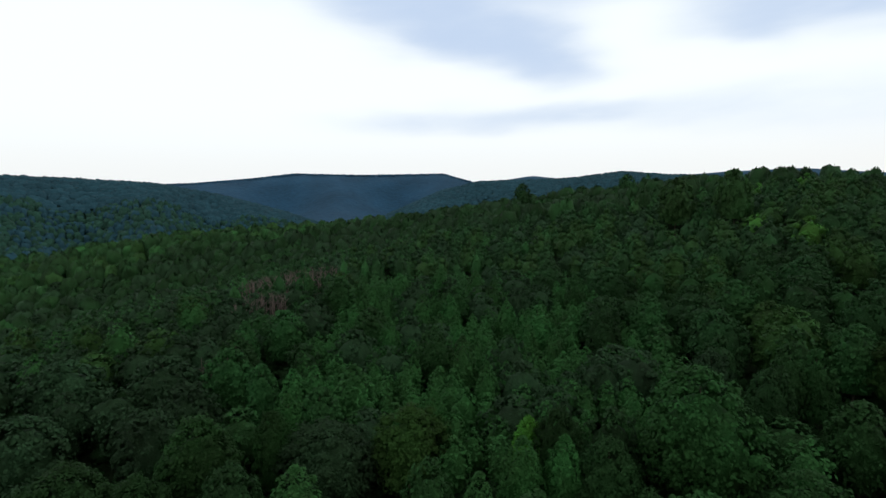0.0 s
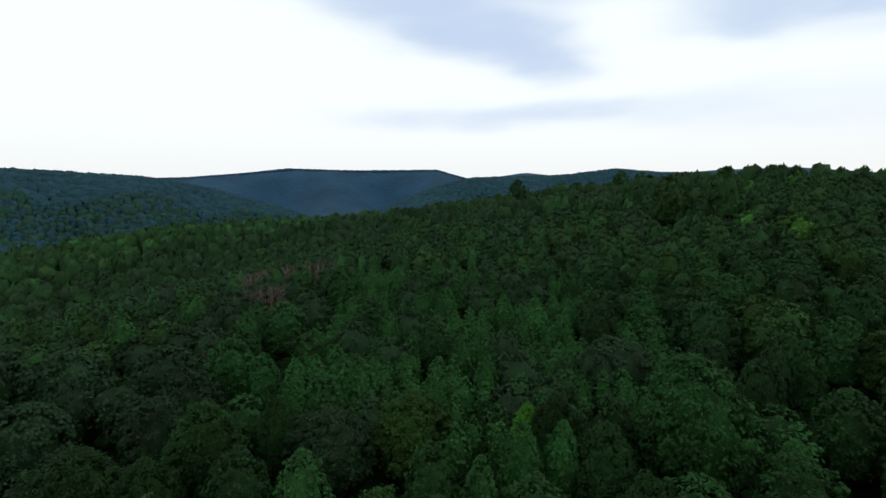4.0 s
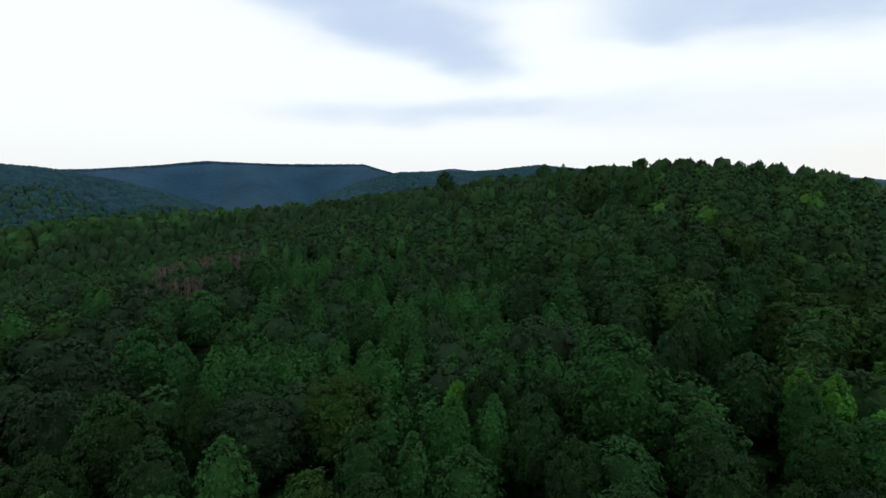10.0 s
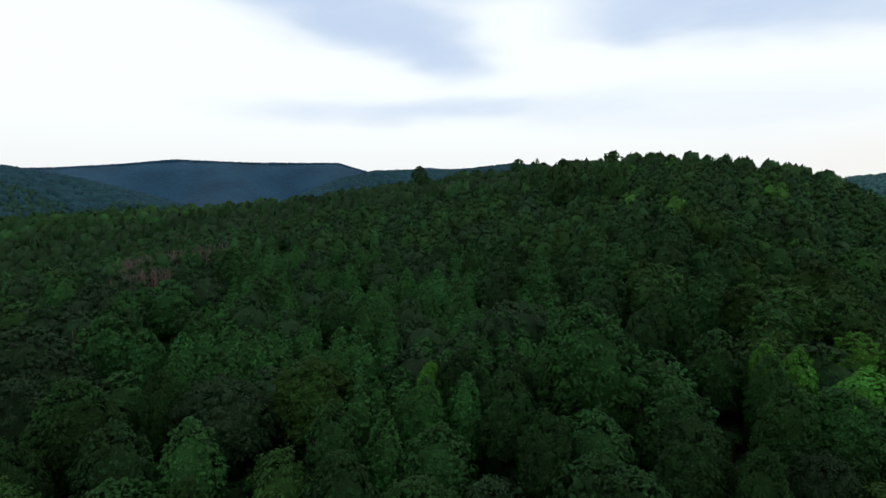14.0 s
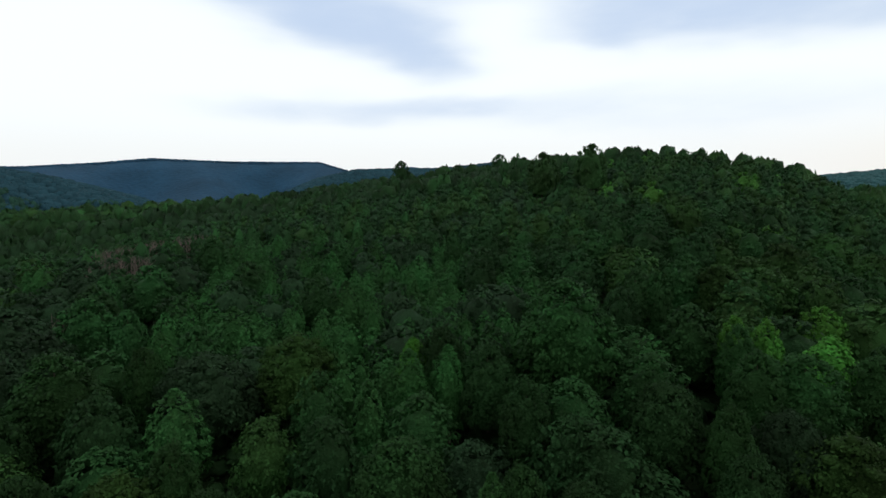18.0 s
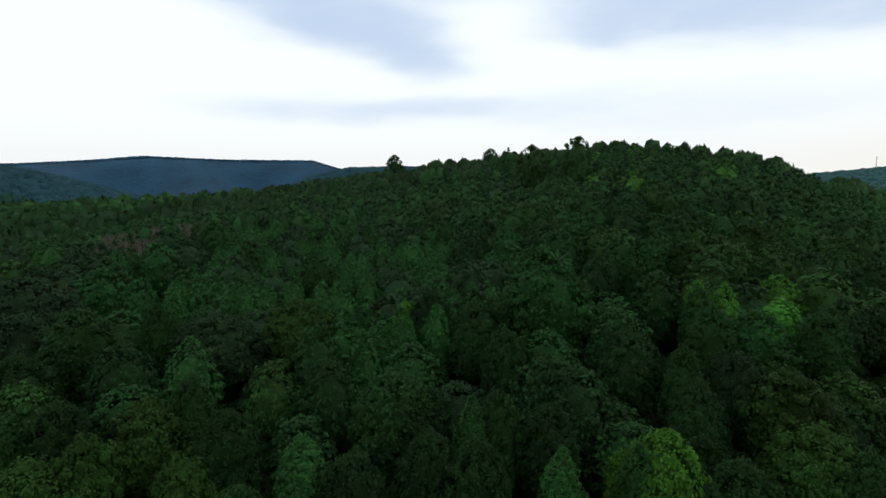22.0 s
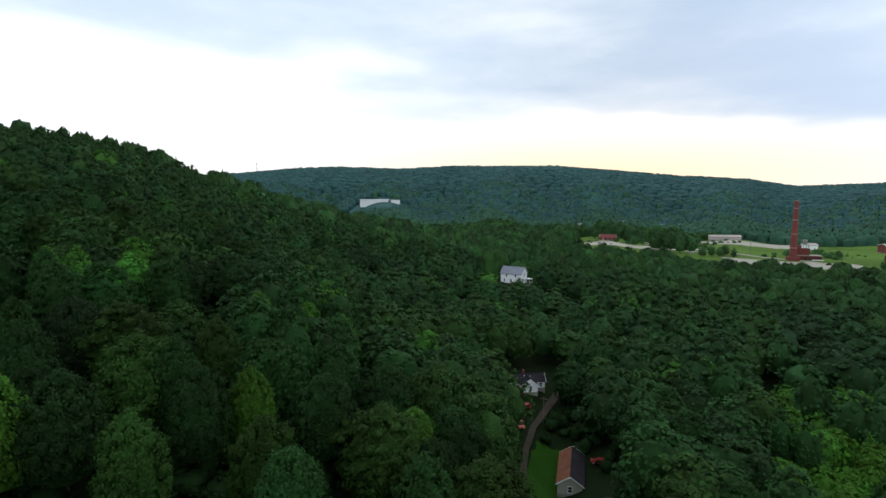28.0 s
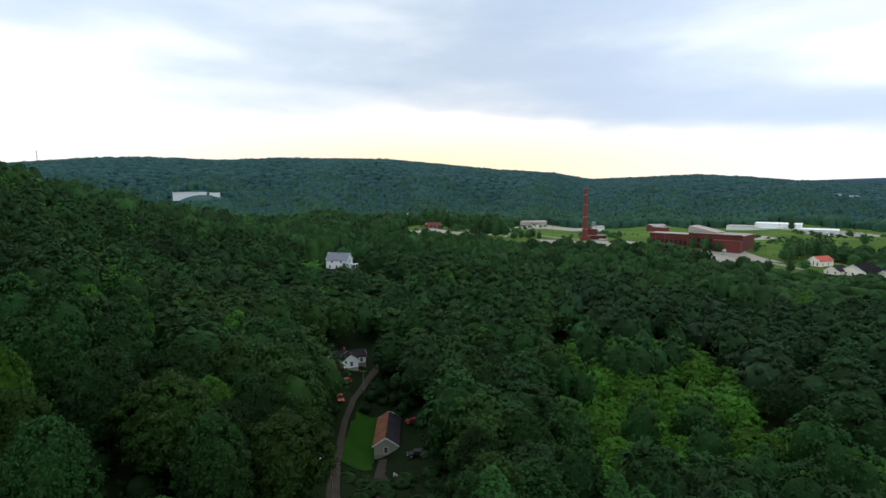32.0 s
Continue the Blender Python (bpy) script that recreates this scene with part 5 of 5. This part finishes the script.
def make_mast(label, x, y, tall):
    root = tagged(new("radio_mast"), label, "mast")
    root.matrix_world = pose(x, y, ground_at(x, y))
    r = tall * 0.022
    for i in range(3):
        a = i * 2 * pi / 3
        bm = bmesh.new()
        tube(bm, (cos(a) * r, sin(a) * r, -2), (cos(a) * r * 0.6, sin(a) * r * 0.6, tall), 0.35, 0.3, 5)
        part("leg", bm, M_STEEL, root)
    for i in range(12):
        bm = bmesh.new()
        z, k = tall * i / 12, 1 - 0.4 * i / 12
        a, b = i * 2 * pi / 3, (i + 1) * 2 * pi / 3
        tube(bm, (cos(a) * r * k, sin(a) * r * k, z), (cos(b) * r * k, sin(b) * r * k, z + tall / 12), 0.22, 0.22, 4)
        part("brace", bm, M_STEEL, root)
    slab("antenna", root, M_WHITE, -r * 1.6, r * 1.6, -0.6, 0.6, tall - 5, tall - 1)
    return root


make_mast("grey lattice radio mast on the far ridge", 1500 * sin(radians(-41.1)), 1500 * cos(radians(-41.1)), 58)
make_mast("grey lattice radio mast on the ridge across the valley", 1590 * sin(radians(53.2)), 1590 * cos(radians(53.2)), 36)

fence = tagged(new("white_fence"), "low white rail fence at the edge of the yard", "fence")
fence.matrix_world = pose(100, -27.2, ground_at(100, -27.2, 0.2), 0, 0, math.degrees(atan2(-5.5, -5.8)))
for i in range(5):
    slab("post", fence, M_WHITE, i * 1.9 - 0.06, i * 1.9 + 0.06, -0.06, 0.06, -0.8, 0.9)
for z in (0.4, 0.75):
    slab("rail", fence, M_WHITE, 0, 7.6, 0.065, 0.1, z, z + 0.12)

# sheds and lamps of the sports ground at the foot of the ridge
lot = max(ground_at(x, y) for x in range(915, 985, 10) for y in range(395, 475, 10)) - 2.5
sports = tagged(new("sports_hall"), "long low white hall at the foot of the ridge", "building")
sports.matrix_world = along(936, 453, 960, 397, lot)
slab("hall", sports, M_SHED, 0, 55, 0, 26, -12, 3.0)
slab("roof", sports, M_WHITE, -1, 56, -1, 27, 3.0, 3.6)
slab("annex", sports, M_SHED, 60, 78, 4, 20, -12, 2.6)
for x, y in ((985, 545), (980, 505), (975, 462)):
    make_pole("tall floodlight pole by the sports ground", x, y, 30, True, 0, M_STEEL)

# ---------------------------------------------------------------- trees and shrubs of the valley floor
def field_tree(kind, g):
    form, half, tall, whole, label = KINDS[kind]
    root = tagged(new("tree"), "rounded green tree standing in the open fields", "tree", "trees of the fields")
    bm = bmesh.new()
    tube(bm, (0, 0, -1.5), (0.1, 0, whole - tall * 0.6), 0.32, 0.2, 7)
    part("trunk", bm, M_BARK, root)
    v, f = crown(form, g, half, tall, 420, 0.5, 30)
    ob = new("crown", mesh_of("crown", v + [0, 0, whole - tall - 1.5], f, (FIELDLEAF,)))
    ob.parent = root
    return root


FIELDLEAF = leafy("leaves_field", (0.034, 0.082, 0.029), "object")
kinds = [field_tree(k, rng) for k in ("oak", "gum", "elm")]
spots = [(556, -80, 1.8), (548, -88, 1.6), (562, -70, 1.5), (552, -97, 1.5), (527, -112, 0.75), (520, -118, 0.7), (530, -124, 0.75), (515, -128, 0.6), (523, -104, 0.7), (398, -296, 0.9), (402, -303, 1.0), (408, -312, 1.1),
         (414, -324, 1.1), (420, -334, 1.2), (412, -336, 1.1), (425, -345, 1.2), (404, -330, 0.8), (430, -320, 0.9), (446, -258, 0.9), (452, -250, 0.8), (440, -266, 0.7), (372, -268, 0.6), (366, -280, 0.7), (375, -296, 0.6),
         (440, -298, 0.45), (586, -66, 1.0), (600, 20, 1.1), (612, -48, 0.9), (625, 22, 1.0), (498, -240, 0.7), (470, -220, 0.6), (610, -436, 0.9), (566, -470, 0.6), (540, -420, 0.5), (480, -420, 0.7), (470, -440, 0.8), (500, -470, 0.7), (655, -40, 0.9), (662, -4, 1.0), (672, -120, 0.7)]
for i, (x, y, s) in enumerate(spots):
    c = copy_thing(kinds[i % 3], pose(x, y, ground_at(x, y), 0, 0, i * 77))
    c.scale = (s, s, s * 0.95)
for ob in kinds:
    for o in (*ob.children_recursive, ob):
        bpy.data.objects.remove(o)
maple = tagged(new("shrub"), "dark red-leaved shrub in front of the cottage", "shrub")
maple.matrix_world = pose(166.5, -1.2, ground_at(166, -1))
v, f = crown("dome", rng, 2.4, 4.2, 260, 0.25, 24)
ob = new("foliage", mesh_of("foliage", v, f, (material("red_leaves", (0.060, 0.026, 0.022), 0.8, 0.2, 0.3, 2.0, thin=0.1),)))
ob.parent = maple
bm = bmesh.new()
tube(bm, (0, 0, -0.5), (0, 0, 2.0), 0.12, 0.07, 6)
part("trunk", bm, M_BARK, maple)

scrub = []
for _ in range(1500):
    x, y = rng.uniform(425, 700), rng.uniform(-560, 25)
    n = noise.noise((x * 0.012, y * 0.012, 5.0))
    if n > 0.02 and not (430 < x < 500 and -300 < y < -215) and not (500 < x < 545 and -210 < y < -160) and not (595 < x < 690 and -490 < y < -380):
        k = rng.uniform(0.7, 2.4) * (1.8 if n > 0.3 else 1)
        scrub.append((x, y, k * 1.3, k * 1.5, int(rng.integers(5))))
far_woods("field_scrub", "bushes and rough scrub dotted over the fields", scrub, FAR_ORDER, rows=2, cols=6, leaves=6)
parked = [make_car("pale car parked in a row on a distant lot", m, 4.6, 1.8, 1.5) for m in (M_WHITE, M_STEEL)]
for row in range(3):
    for i in range(9):
        x, y = 560 + row * 13 + i * 2.2 + rng.uniform(-0.6, 0.6), -432 - i * 7.5 - row * 9
        k = row * 9 + i
        m = pose(x, y, ground_at(x, y, 0.5), 0, 0, 150 + rng.uniform(-6, 6))
        if k < 2:
            parked[k].matrix_world = m
        elif rng.random() < 0.75:
            copy_thing(parked[k % 2], m)
